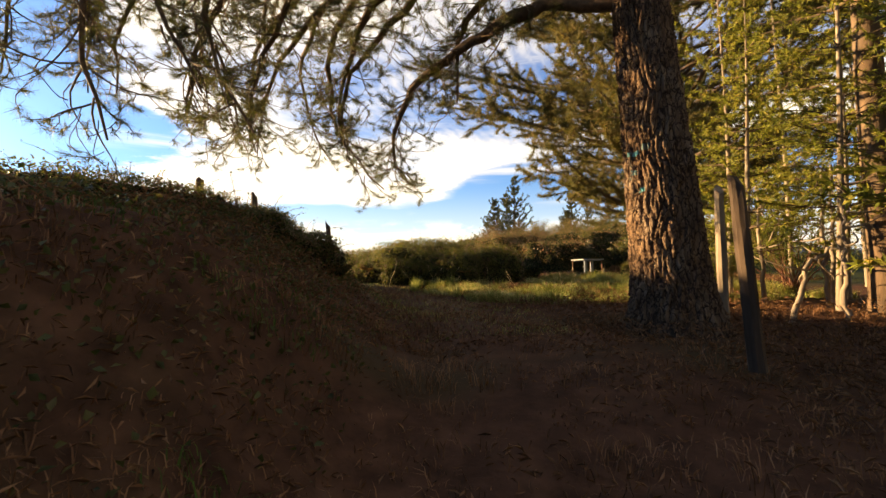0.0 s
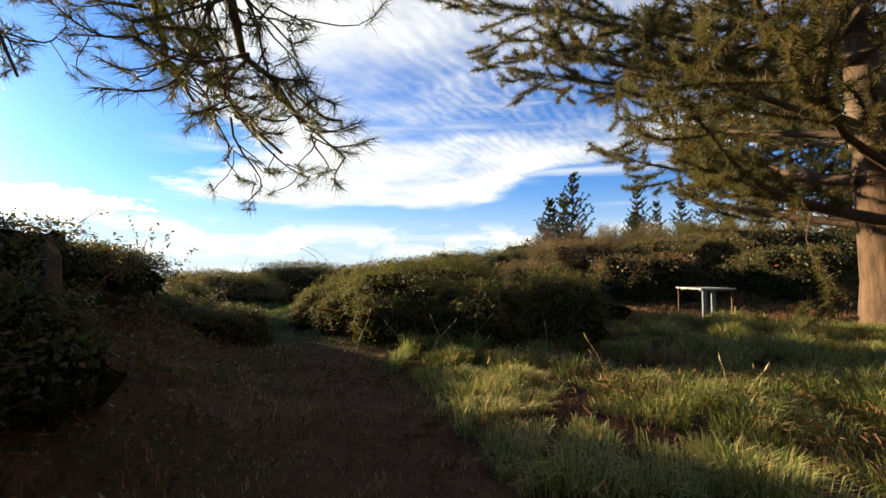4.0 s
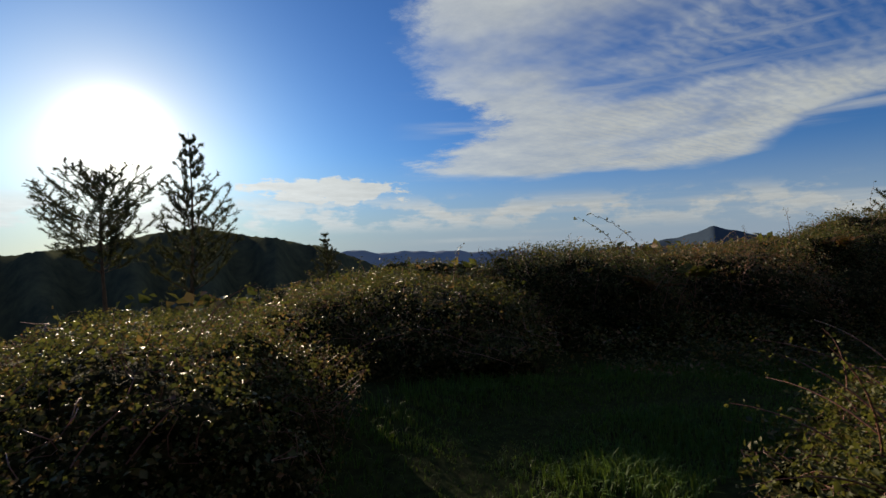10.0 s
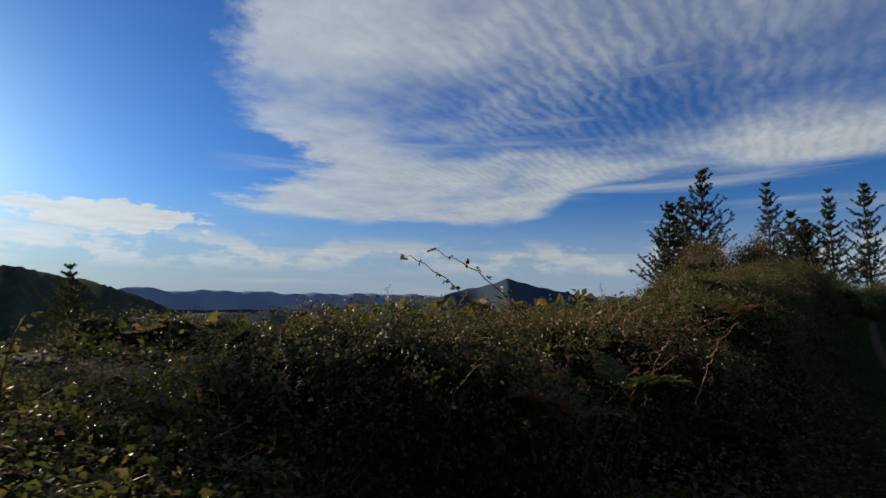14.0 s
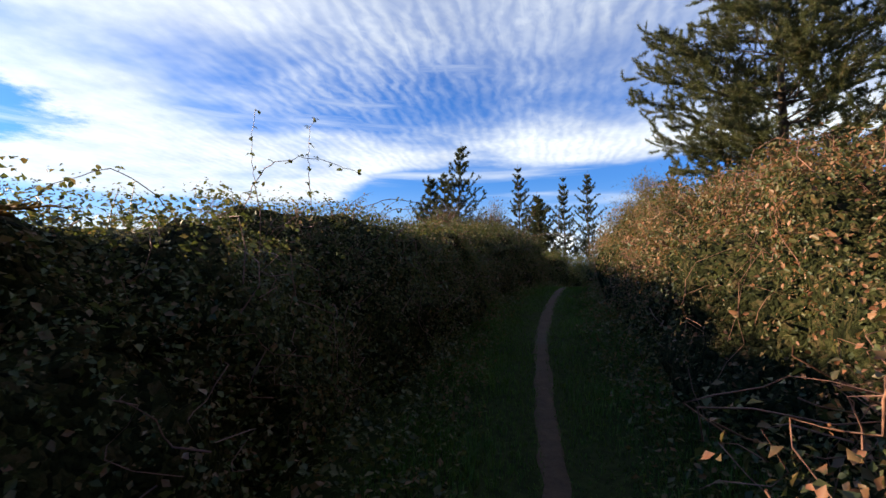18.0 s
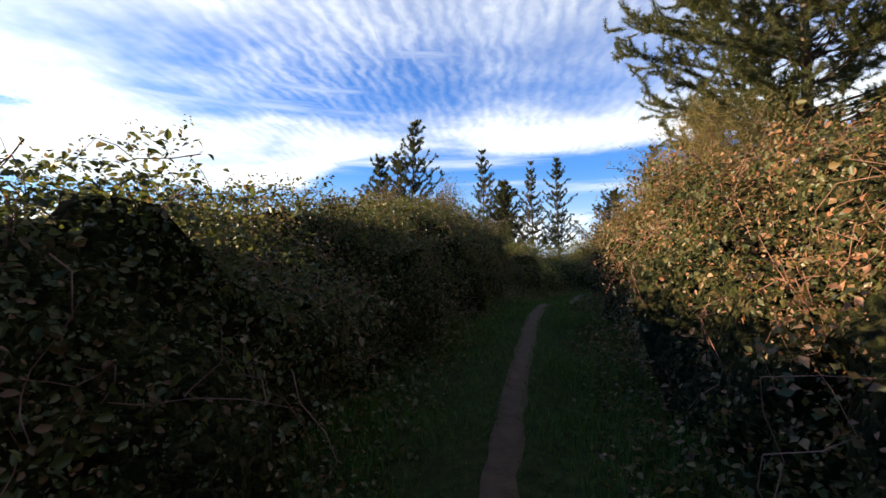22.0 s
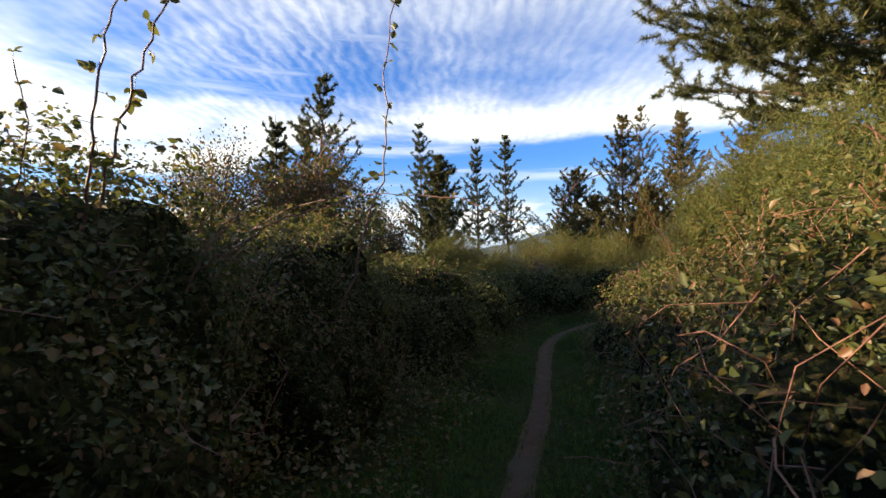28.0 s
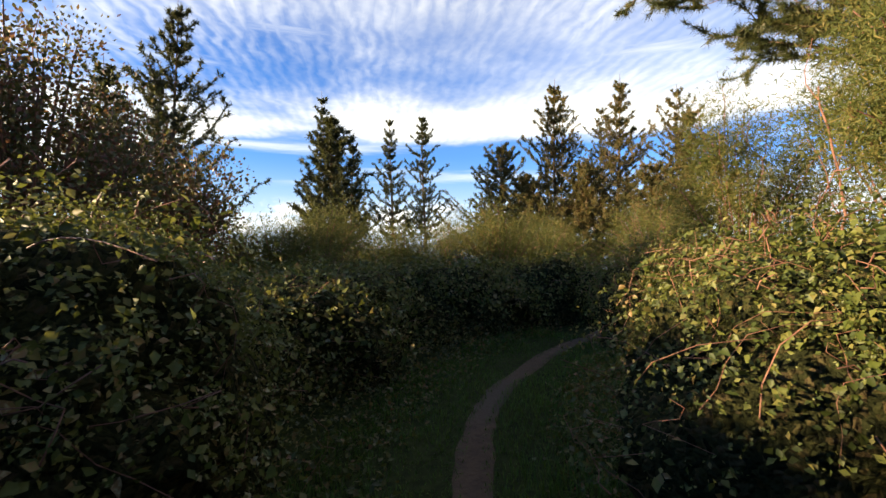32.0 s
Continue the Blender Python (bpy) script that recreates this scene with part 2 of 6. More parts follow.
LEAF_DRY = leafy("bramble_leaf_autumn", [(0.0, (0.035, 0.042, 0.014)), (0.28, (0.068, 0.082, 0.026)), (0.46, (0.125, 0.115, 0.038)), (0.62, (0.22, 0.125, 0.055)), (0.80, (0.32, 0.125, 0.062)), (0.93, (0.42, 0.29, 0.17)), (1.0, (0.75, 0.68, 0.50))], gloss=0.45, spec=0.30, gain=0.74)
CONIFER = leafy("yellow_green_conifer", [(0.0, (0.07, 0.10, 0.016)), (0.5, (0.19, 0.21, 0.04)), (0.8, (0.32, 0.28, 0.06)), (1.0, (0.42, 0.26, 0.08))], 0.6, 0.45, 0.2, gain=1.0)
GORSE = leafy("gorse_green", [(0.0, (0.04, 0.06, 0.014)), (0.4, (0.09, 0.115, 0.028)), (0.72, (0.17, 0.16, 0.045)), (0.9, (0.27, 0.19, 0.07)), (1.0, (0.34, 0.19, 0.08))], 0.6, 0.36, 0.2, gain=0.72)
GORSE_TAN = leafy("gorse_browning", [(0.0, (0.05, 0.056, 0.016)), (0.35, (0.115, 0.105, 0.032)), (0.65, (0.21, 0.155, 0.055)), (0.88, (0.32, 0.20, 0.085)), (1.0, (0.40, 0.27, 0.13))], 0.65, 0.3, 0.2, gain=0.72)
NEEDLE = leafy("pine_needles", [(0.0, (0.03, 0.05, 0.015)), (0.5, (0.075, 0.095, 0.03)), (0.85, (0.16, 0.14, 0.05)), (1.0, (0.26, 0.15, 0.06))], 0.5, 0.3, 0.3)
NEEDLE_TAN = leafy("browning_pine_needles", [(0.0, (0.03, 0.042, 0.014)), (0.4, (0.08, 0.085, 0.028)), (0.7, (0.17, 0.12, 0.045)), (1.0, (0.32, 0.19, 0.085))], 0.55, 0.40, 0.25, gain=0.80)
NEEDLE_FAR = leafy("young_pine_needles", [(0.0, (0.02, 0.035, 0.014)), (0.5, (0.045, 0.06, 0.022)), (0.9, (0.09, 0.09, 0.03)), (1.0, (0.14, 0.10, 0.04))], 0.55, 0.25, 0.3)
GRASS = leafy("grass_blade", [(0.0, (0.05, 0.085, 0.018)), (0.3, (0.12, 0.165, 0.04)), (0.6, (0.25, 0.245, 0.085)), (0.85, (0.44, 0.33, 0.15)), (1.0, (0.52, 0.42, 0.24))], 0.6, 0.4, 0.2, gain=1.15)
GRASS_GREEN = leafy("short_green_grass", [(0.0, (0.03, 0.085, 0.012)), (0.5, (0.06, 0.16, 0.02)), (0.85, (0.11, 0.21, 0.035)), (1.0, (0.18, 0.17, 0.05))], 0.6, 0.35, 0.2, gain=0.66)
LITTER = leafy("dead_needles", [(0.0, (0.06, 0.032, 0.017)), (0.5, (0.17, 0.078, 0.040)), (1.0, (0.32, 0.18, 0.10))], 0.8, 0.1, 0.15, gain=1.0)
CANE_TAN = rough("sunlit_dry_cane", (0.08, 0.036, 0.024), (0.26, 0.125, 0.08), 14, 0.2, 0.6)
CANE = rough("bramble_cane", (0.06, 0.025, 0.02), (0.22, 0.10, 0.07), 14, 0.2, 0.45)
# leaf and twig tones darkened to stand for the shade deep inside a bush
CORE, cn2 = material("bramble_inner_shade")
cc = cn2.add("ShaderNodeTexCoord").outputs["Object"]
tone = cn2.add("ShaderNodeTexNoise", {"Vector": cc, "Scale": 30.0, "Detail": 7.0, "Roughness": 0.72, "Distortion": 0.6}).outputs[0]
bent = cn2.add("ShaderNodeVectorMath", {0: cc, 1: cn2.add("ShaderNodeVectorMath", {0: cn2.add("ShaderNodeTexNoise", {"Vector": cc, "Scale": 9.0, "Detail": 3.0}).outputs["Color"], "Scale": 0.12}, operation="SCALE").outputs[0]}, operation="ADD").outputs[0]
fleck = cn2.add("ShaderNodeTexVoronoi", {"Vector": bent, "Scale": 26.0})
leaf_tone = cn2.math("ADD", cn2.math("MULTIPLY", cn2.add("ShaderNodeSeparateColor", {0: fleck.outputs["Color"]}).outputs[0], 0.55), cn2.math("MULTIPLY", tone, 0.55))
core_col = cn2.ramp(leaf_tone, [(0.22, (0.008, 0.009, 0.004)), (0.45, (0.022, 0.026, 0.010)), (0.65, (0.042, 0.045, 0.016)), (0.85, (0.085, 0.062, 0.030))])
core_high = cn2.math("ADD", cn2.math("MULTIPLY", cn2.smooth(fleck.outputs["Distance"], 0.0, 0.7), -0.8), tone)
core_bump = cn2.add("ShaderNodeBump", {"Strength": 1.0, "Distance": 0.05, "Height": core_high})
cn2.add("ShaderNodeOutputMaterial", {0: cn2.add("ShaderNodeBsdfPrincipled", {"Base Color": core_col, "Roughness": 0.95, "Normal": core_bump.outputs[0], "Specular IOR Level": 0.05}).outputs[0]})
BARK = rough("pine_bark", (0.028, 0.018, 0.012), (0.15, 0.095, 0.058), 5.0, 1.0, 0.95, (1, 1, 0.28), (0.12, 0.095, 0.07))
TWIG = rough("pine_twig", (0.05, 0.035, 0.025), (0.14, 0.09, 0.06), 20, 0.4, 0.9)
POST = rough("weathered_post", (0.10, 0.075, 0.055), (0.30, 0.24, 0.18), 9, 0.6, 0.9, (1, 1, 0.15))
SOIL = rough("bare_path_soil", (0.028, 0.018, 0.011), (0.084, 0.052, 0.031), 7, 0.9, 0.95, (1, 1, 1), (0.050, 0.038, 0.026))
GROUND = rough("hillside_soil", (0.032, 0.016, 0.011), (0.105, 0.052, 0.032), 3.5, 0.9, 0.95, (1, 1, 1), (0.050, 0.034, 0.019))
gn = Nodes(GROUND.node_tree, False)
shader = [n for n in gn.t.nodes if n.type == "BSDF_PRINCIPLED"][0]
shader.inputs["Specular IOR Level"].default_value = 0.04
soil_col = shader.inputs["Base Color"].links[0].from_socket
where = gn.add("ShaderNodeVectorMath", {0: gn.add("ShaderNodeTexCoord").outputs["Object"]}, operation="LENGTH").outputs["Value"]
wood = gn.ramp(gn.add("ShaderNodeTexNoise", {"Vector": gn.add("ShaderNodeTexCoord").outputs["Object"], "Scale": 0.03, "Detail": 8.0}).outputs[0], [(0.35, (0.012, 0.018, 0.012)), (0.7, (0.03, 0.035, 0.02))])
lie = gn.add("ShaderNodeTexCoord").outputs["Object"]
patchy = gn.add("ShaderNodeTexNoise", {"Vector": lie, "Scale": 0.6, "Detail": 6.0}).outputs[0]
moss = gn.ramp(gn.add("ShaderNodeTexNoise", {"Vector": lie, "Scale": 14.0, "Detail": 6.0}).outputs[0], [(0.35, (0.012, 0.016, 0.006)), (0.7, (0.030, 0.040, 0.012))])
beyond = gn.smooth(gn.math("ADD", gn.add("ShaderNodeSeparateXYZ", {0: lie}).outputs[1], gn.math("MULTIPLY", patchy, 4.0)), 13.0, 16.0)
near_col = gn.mix(beyond, soil_col, moss)
gn.t.links.new(gn.mix(gn.smooth(where, 50.0, 110.0), near_col, wood), shader.inputs["Base Color"])


# ---- mesh helpers ----
def part(name, data, mat, parent=None, label=""):
    """Links a mesh as one object, under a thing or on its own."""
    ob = new(name, data)
    data.materials.append(mat)
    if parent:
        ob.parent = parent
    if label:
        ob["label"] = label
    return ob


def mesh_np(name, verts, quads=None, tris=None, smooth=False):
    """A mesh from arrays of vertices, quads and triangles."""
    me = bpy.data.meshes.new(name)
    verts = np.asarray(verts, np.float32).reshape(-1, 3)
    loops, starts, k = [], [], 0
    for arr, s in ((quads, 4), (tris, 3)):
        if arr is not None and len(arr):
            arr = np.asarray(arr, np.int32).reshape(-1, s)
            loops.append(arr.ravel())
            starts.append(k + s * np.arange(len(arr)))
            k += arr.size
    me.vertices.add(len(verts))
    me.vertices.foreach_set("co", verts.ravel())
    loops, starts = np.concatenate(loops).astype(np.int32), np.concatenate(starts).astype(np.int32)
    me.loops.add(len(loops))
    me.loops.foreach_set("vertex_index", loops)
    me.polygons.add(len(starts))
    me.polygons.foreach_set("loop_start", starts)
    if smooth:
        me.polygons.foreach_set("use_smooth", np.ones(len(starts), bool))
    me.update(calc_edges=True)
    me.validate()
    return me


class Tubes:
    """Collects tapered tubes into one mesh."""
    def __init__(self):
        self.v, self.q, self.k = [], [], 0

    def add(self, pts, radii, sides=6, wob=0.0, rng=None):
        pts = np.asarray(pts, float)
        d = np.gradient(pts, axis=0)
        d /= np.linalg.norm(d, axis=1)[:, None] + 1e-9
        ref = np.array([0.31, 0.17, 0.93]) if abs(d[0][2]) < 0.8 else np.array([1.0, 0.1, 0.05])
        a = np.cross(d, ref)
        a /= np.linalg.norm(a, axis=1)[:, None] + 1e-9
        b = np.cross(d, a)
        th = np.linspace(0, 2 * np.pi, sides, endpoint=False)
        rr = np.asarray(radii)[:, None] * np.ones(sides)
        if wob:
            rr = rr * (1 + wob * rng.standard_normal(rr.shape))
        ring = pts[:, None] + rr[..., None] * (np.cos(th)[None, :, None] * a[:, None] + np.sin(th)[None, :, None] * b[:, None])
        n = len(pts)
        i, j = np.meshgrid(np.arange(n - 1), np.arange(sides), indexing="ij")
        jn = (j + 1) % sides
        self.q.append(self.k + np.stack([i * sides + j, i * sides + jn, (i + 1) * sides + jn, (i + 1) * sides + j], -1).reshape(-1, 4))
        self.v.append(ring.reshape(-1, 3))
        self.k += n * sides

    def mesh(self, name):
        return mesh_np(name, np.concatenate(self.v), np.concatenate(self.q), smooth=True)


def unit(v):
    return v / (np.linalg.norm(v, axis=-1, keepdims=True) + 1e-9)


def leaves(name, P, D, Nrm, size, wide=0.55, fold=0.18, fine=True):
    """Pointed folded leaves at P, growing along D, facing Nrm: two quads each."""
    D = unit(D)
    S = unit(np.cross(D, Nrm))
    U = np.cross(S, D)
    L = size[:, None]
    h = wide / 2
    if not fine:
        V = np.stack([P + L * (a * D + b * S + c * U) for a, b, c in ((0, 0, 0), (0.45, h * 1.1, fold), (1, 0, 0), (0.45, -h * 1.1, fold))], 1)
        k = 4 * np.arange(len(P))[:, None]
        return mesh_np(name, V, None, np.concatenate([k + np.array([[0, 1, 2]]), k + np.array([[0, 2, 3]])]))
    shape = [(0, 0, 0), (0.35, h, fold * 0.8), (0.72, h * 0.72, fold * 0.6), (1.0, 0, -0.05), (0.72, -h * 0.72, fold * 0.6), (0.35, -h, fold * 0.8)]
    V = np.stack([P + L * (a * D + b * S + c * U) for a, b, c in shape], 1)
    k = 6 * np.arange(len(P))[:, None]
    Q = np.concatenate([k + np.array([[0, 1, 2, 3]]), k + np.array([[0, 3, 4, 5]])])
    return mesh_np(name, V, Q)


def trios(P, Nrm, size, rng, apart=0.9):
    """Places, ways, facings and sizes of bramble leaves of three leaflets."""
    n = len(P)
    face = unit(Nrm + 0.55 * rng.standard_normal((n, 3)) + np.array([0, 0, 0.25]))
    d = rng.standard_normal((n, 3))
    d = unit(d - (d * face).sum(1, keepdims=True) * face + np.array([0, 0, -0.25]))
    s = np.cross(face, d)
    Ps, Ds, Ns, Zs = [], [], [], []
    for turn, k in ((0, 1.0), (75, 0.78), (-75, 0.78)):
        a = np.radians(turn + 22 * rng.standard_normal(n))[:, None]
        way = unit(np.cos(a) * d + np.sin(a) * s + 0.30 * rng.standard_normal((n, 3)))
        Ps.append(P + way * (size * apart * rng.uniform(0.1, 1.0, n))[:, None]); Ds.append(way); Ns.append(unit(face + 0.5 * rng.standard_normal((n, 3)))); Zs.append(size * k * rng.uniform(0.65, 1.2, n))
    return np.concatenate(Ps), np.concatenate(Ds), np.concatenate(Ns), np.concatenate(Zs)


def blades(name, P, height, width, rng, lean=0.45, out=None):
    """Grass blades: bent narrow strips of a quad and a triangle."""
    n = len(P)
    th = rng.uniform(0, 2 * np.pi, n)
    d = np.stack([np.cos(th), np.sin(th), 0 * th], 1)
    if out is not None:
        d = unit(d + out)
    s = np.stack([-d[:, 1], d[:, 0], 0 * th], 1) * width[:, None]
    b = (rng.uniform(0.2, 1.0, n) * lean)[:, None]
    H = height[:, None]
    zz = np.array([0, 0, 1.0])
    mid, tip = P + H * (0.6 * zz + 0.3 * b * d), P + H * ((1 - 0.35 * b) * zz + b * d)
    V = np.stack([P - s, P + s, mid + 0.7 * s, mid - 0.7 * s, tip], 1)
    k = 5 * np.arange(n)[:, None]
    return mesh_np(name, V, k + np.array([[0, 1, 2, 3]]), k + np.array([[3, 2, 4]]))


def tufts(name, P, D, length, per, rng, spread=0.6, width=0.0016, droop=0.15):
    """Bunches of pine needles: thin triangles fanning out along D."""
    n = len(P)
    P2, D2, L2 = np.repeat(P, per, 0), np.repeat(unit(D), per, 0), np.repeat(length, per)
    d = unit(D2 + spread * rng.standard_normal((n * per, 3)) + np.array([0, 0, -droop]))
    s = unit(np.cross(d, rng.standard_normal((n * per, 3)))) * width
    start = P2 - D2 * (rng.uniform(0, 0.9, n * per) * L2)[:, None]
    tip = start + d * (L2 * rng.uniform(0.7, 1.1, n * per))[:, None]
    V = np.stack([start - s, start + s, tip], 1)
    return mesh_np(name, V, None, (3 * np.arange(n * per)[:, None] + np.array([[0, 1, 2]])))


# ---- the lie of the land ----
LINE = np.array([[0.0, -3.5, -1.75], [0.0, 0.0, -1.5], [0.3, 2.0, -1.2], [0.59, 3.7, -0.92], [0.39, 6.8, -0.73], [0.0, 9.24, -0.6], [-1.0, 11.4, -0.52], [-2.5, 13.2, -0.32], [-4.2, 14.5, -0.32],
                 [-5.2, 15.9, -0.24], [-5.26, 16.7, -0.18], [-5.0, 17.8, -0.2], [-4.0, 18.9, -0.25], [-2.9, 20.0, -0.34], [-1.46, 21.9, -0.56], [-0.34, 23.9, -0.58], [0.15, 24.9, -0.5], [0.9, 26.75, -0.34], [1.36, 27.85, -0.21], [2.12, 29.5, -0.02],
                 [2.76, 30.7, 0.12], [3.58, 32.2, 0.27], [4.55, 33.9, 0.38], [5.45, 35.4, 0.47], [6.55, 37.1, 0.45], [7.9, 38.8, 0.22], [9.4, 40.7, 0.05], [11.05, 43.0, 0.0], [11.8, 44.0, 0.0], [12.7, 44.8, 0.0], [14.5, 45.8, 0.0], [18.0, 47.0, 0.0]])


def along(line, step=0.25):
    seg = np.r_[0, np.cumsum(np.linalg.norm(np.diff(line[:, :2], axis=0), axis=1))]
    s = np.arange(0, seg[-1], step)
    fine = np.stack([np.interp(s, seg, line[:, k]) for k in range(3)], 1)
    for _ in range(6):
        fine[1:-1] = 0.25 * fine[:-2] + 0.5 * fine[1:-1] + 0.25 * fine[2:]
    return fine


TRACK = along(LINE)
TDIR = unit(np.gradient(TRACK[:, :2], axis=0))


def wobble(x, y, s):
    return np.sin(x * s + 1.7 * np.sin(y * s * 0.7)) * np.cos(y * s * 0.9 + 1.3 * np.sin(x * s * 0.6))


def step01(t):
    t = np.clip(t, 0, 1)
    return t * t * (3 - 2 * t)


def ground(x, y):
    """Height of the soil: the walked line, the bank beside its first part and the slope into the valley."""
    x, y = np.asarray(x, float), np.asarray(y, float)
    shp = np.broadcast(x, y).shape
    x, y = np.broadcast_to(x, shp).ravel(), np.broadcast_to(y, shp).ravel()
    z = np.empty(len(x))
    for a in range(0, len(x), 20000):
        xs, ys = x[a:a + 20000], y[a:a + 20000]
        d2 = (xs[:, None] - TRACK[:, 0]) ** 2 + (ys[:, None] - TRACK[:, 1]) ** 2
        wt = 1 / (d2 + 0.15) ** 1.5
        base = (wt * TRACK[:, 2]).sum(1) / wt.sum(1)
        i = d2.argmin(1)
        d = np.sqrt(d2[np.arange(len(xs)), i])
        side = TDIR[i, 0] * (ys - TRACK[i, 1]) - TDIR[i, 1] * (xs - TRACK[i, 0])
        left = np.where(side > 0, d, 0.0)
        right = np.where(side > 0, 0.0, d)
        bank = 1.55 * step01((left - 0.7) / (2.4 + 0.22 * np.clip(ys - 3.5, 0, 5))) * (1 - step01((ys - 11.4) / 3.0))
        fall = 0.30 * np.maximum(left - 9 - 4 * step01((30 - ys) / 30) * 0, 0) * step01((ys - 4) / 10)
        rise = 0.7 * step01((right - 1.5) / 5.0) * step01((ys - 18) / 8) * (1 - step01((xs - 30) / 40))
        near = np.exp(-((d / 14) ** 2))
        bumps = near * (0.07 * wobble(xs, ys, 1.3) + 0.025 * wobble(ys, xs, 4.7)) * step01((d - 0.1) / 0.5)
        far = step01((d - 60) / 900)
        z[a:a + 20000] = np.maximum(base + bank + rise + bumps - fall, -28 + 2 * wobble(xs, ys, 0.02)) - far * 170
    return z.reshape(shp)


def gz(x, y):
    return float(ground(x, y))


def spaced(lo, hi, step, reach):
    mid = np.arange(lo, hi + 1e-6, step)
    outer = step * 1.28 ** np.arange(1, 60)
    outer = np.cumsum(outer)
    outer = outer[outer < reach]
    return np.concatenate([lo - outer[::-1], mid, hi + outer])


gx, gy = spaced(-9, 17, 0.25, 4200), spaced(-3, 47, 0.25, 4200)
X, Y = np.meshgrid(gx, gy, indexing="ij")
Zg = ground(X, Y)
ni, nj = X.shape
I, J = np.meshgrid(np.arange(ni - 1), np.arange(nj - 1), indexing="ij")
quads = np.stack([I * nj + J, (I + 1) * nj + J, (I + 1) * nj + J + 1, I * nj + J + 1], -1).reshape(-1, 4)
tagged(part("ground", mesh_np("ground", np.stack([X, Y, Zg], -1), quads, smooth=True), GROUND), "brown hillside soil with dead needles and dry grass", "ground", kind="structure")

# bare trodden strip of the footpath
fp = TRACK[TRACK[:, 1] > 20.0]
fd = unit(np.gradient(fp[:, :2], axis=0))
rng = np.random.default_rng(3)
rows = []
for k, off in enumerate((-1.0, -0.6, 0.0, 0.6, 1.0)):
    half = np.interp(fp[:, 1], [24, 40], [0.11, 0.17]) + 0.015 * np.sin(np.arange(len(fp)) * 0.5 + k) + 0.018 * rng.standard_normal(len(fp))
    px, py = fp[:, 0] + fd[:, 1] * off * half, fp[:, 1] - fd[:, 0] * off * half
    rows.append(np.stack([px, py, ground(px, py) + (0.012 if abs(off) < 0.9 else -0.02) - 0.01 * (off == 0)], 1))
V = np.stack(rows, 1)
i, j = np.meshgrid(np.arange(len(fp) - 1), np.arange(4), indexing="ij")
tagged(part("footpath", mesh_np("footpath", V, np.stack([i * 5 + j, i * 5 + j + 1, (i + 1) * 5 + j + 1, (i + 1) * 5 + j], -1).reshape(-1, 4), smooth=True), SOIL), "narrow trodden footpath of bare pale soil", "path", kind="structure")


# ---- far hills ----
# hill colours with the haze of distance mixed into the base colour
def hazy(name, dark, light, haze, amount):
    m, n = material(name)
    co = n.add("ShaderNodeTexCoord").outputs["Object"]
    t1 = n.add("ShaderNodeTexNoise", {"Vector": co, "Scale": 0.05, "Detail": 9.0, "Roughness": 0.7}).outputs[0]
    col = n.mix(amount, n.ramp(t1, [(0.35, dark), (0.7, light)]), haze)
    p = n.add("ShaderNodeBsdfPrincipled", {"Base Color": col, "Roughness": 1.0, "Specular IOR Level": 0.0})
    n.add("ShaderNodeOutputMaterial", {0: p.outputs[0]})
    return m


def at_az(az, d):
    return math.sin(math.radians(az)) * d, math.cos(math.radians(az)) * d


def ridge(name, dist, profile, mat, depth, foot, label, seed, fuzz=0.006):
    """A range of hills: crest heights (degrees above the eye) over compass angles, falling off to both sides."""
    rng = np.random.default_rng(seed)
    az = np.arange(profile[0][0], profile[-1][0], 0.25)
    el = np.interp(az, [p[0] for p in profile], [p[1] for p in profile])
    fine = np.cumsum(rng.standard_normal(len(az))) * 0.012
    el = el + fine - np.linspace(fine[0], fine[-1], len(az)) + 0.05 * rng.standard_normal(len(az)) * fuzz / 0.006
    el = el if fuzz > 0.004 else np.interp(az, [p[0] for p in profile], [p[1] for p in profile]) + 0.08 * np.sin(az * 1.1) + 0.05 * np.sin(az * 2.7)
    crest = dist * np.tan(np.radians(el)) + 1.0
    offs = [(-1.0, 0.0), (-0.7, 0.25), (-0.4, 0.62), (-0.15, 0.9), (0.0, 1.0), (0.3, 0.6), (0.8, 0.0)]
    V = []
    for o, f in offs:
        dd = dist + o * depth
        x, y = np.sin(np.radians(az)) * dd, np.cos(np.radians(az)) * dd
        wav = 0.12 * np.sin(az * 0.9 + 3 * o) * (f > 0) * (f < 1)
        V.append(np.stack([x, y, foot + (crest - foot) * np.clip(f + wav, 0, 1)], 1))
    V = np.stack(V, 1)
    n = len(offs)
    i, j = np.meshgrid(np.arange(len(az) - 1), np.arange(n - 1), indexing="ij")
    Q = np.stack([i * n + j, (i + 1) * n + j, (i + 1) * n + j + 1, i * n + j + 1], -1).reshape(-1, 4)
    return tagged(part(name, mesh_np(name, V, Q, smooth=True), mat), label, "hill", kind="structure")


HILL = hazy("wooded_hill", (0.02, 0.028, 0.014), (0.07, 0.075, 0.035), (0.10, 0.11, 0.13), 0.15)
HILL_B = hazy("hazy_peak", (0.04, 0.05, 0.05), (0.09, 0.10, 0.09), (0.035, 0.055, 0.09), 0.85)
HILL_C = hazy("haze_blue_mountains", (0.08, 0.10, 0.12), (0.14, 0.16, 0.18), (0.20, 0.25, 0.33), 0.92)
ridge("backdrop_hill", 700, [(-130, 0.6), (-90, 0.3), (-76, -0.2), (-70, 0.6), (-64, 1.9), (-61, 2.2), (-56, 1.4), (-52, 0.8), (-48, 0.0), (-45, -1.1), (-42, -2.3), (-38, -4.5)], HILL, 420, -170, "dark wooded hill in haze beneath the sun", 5)
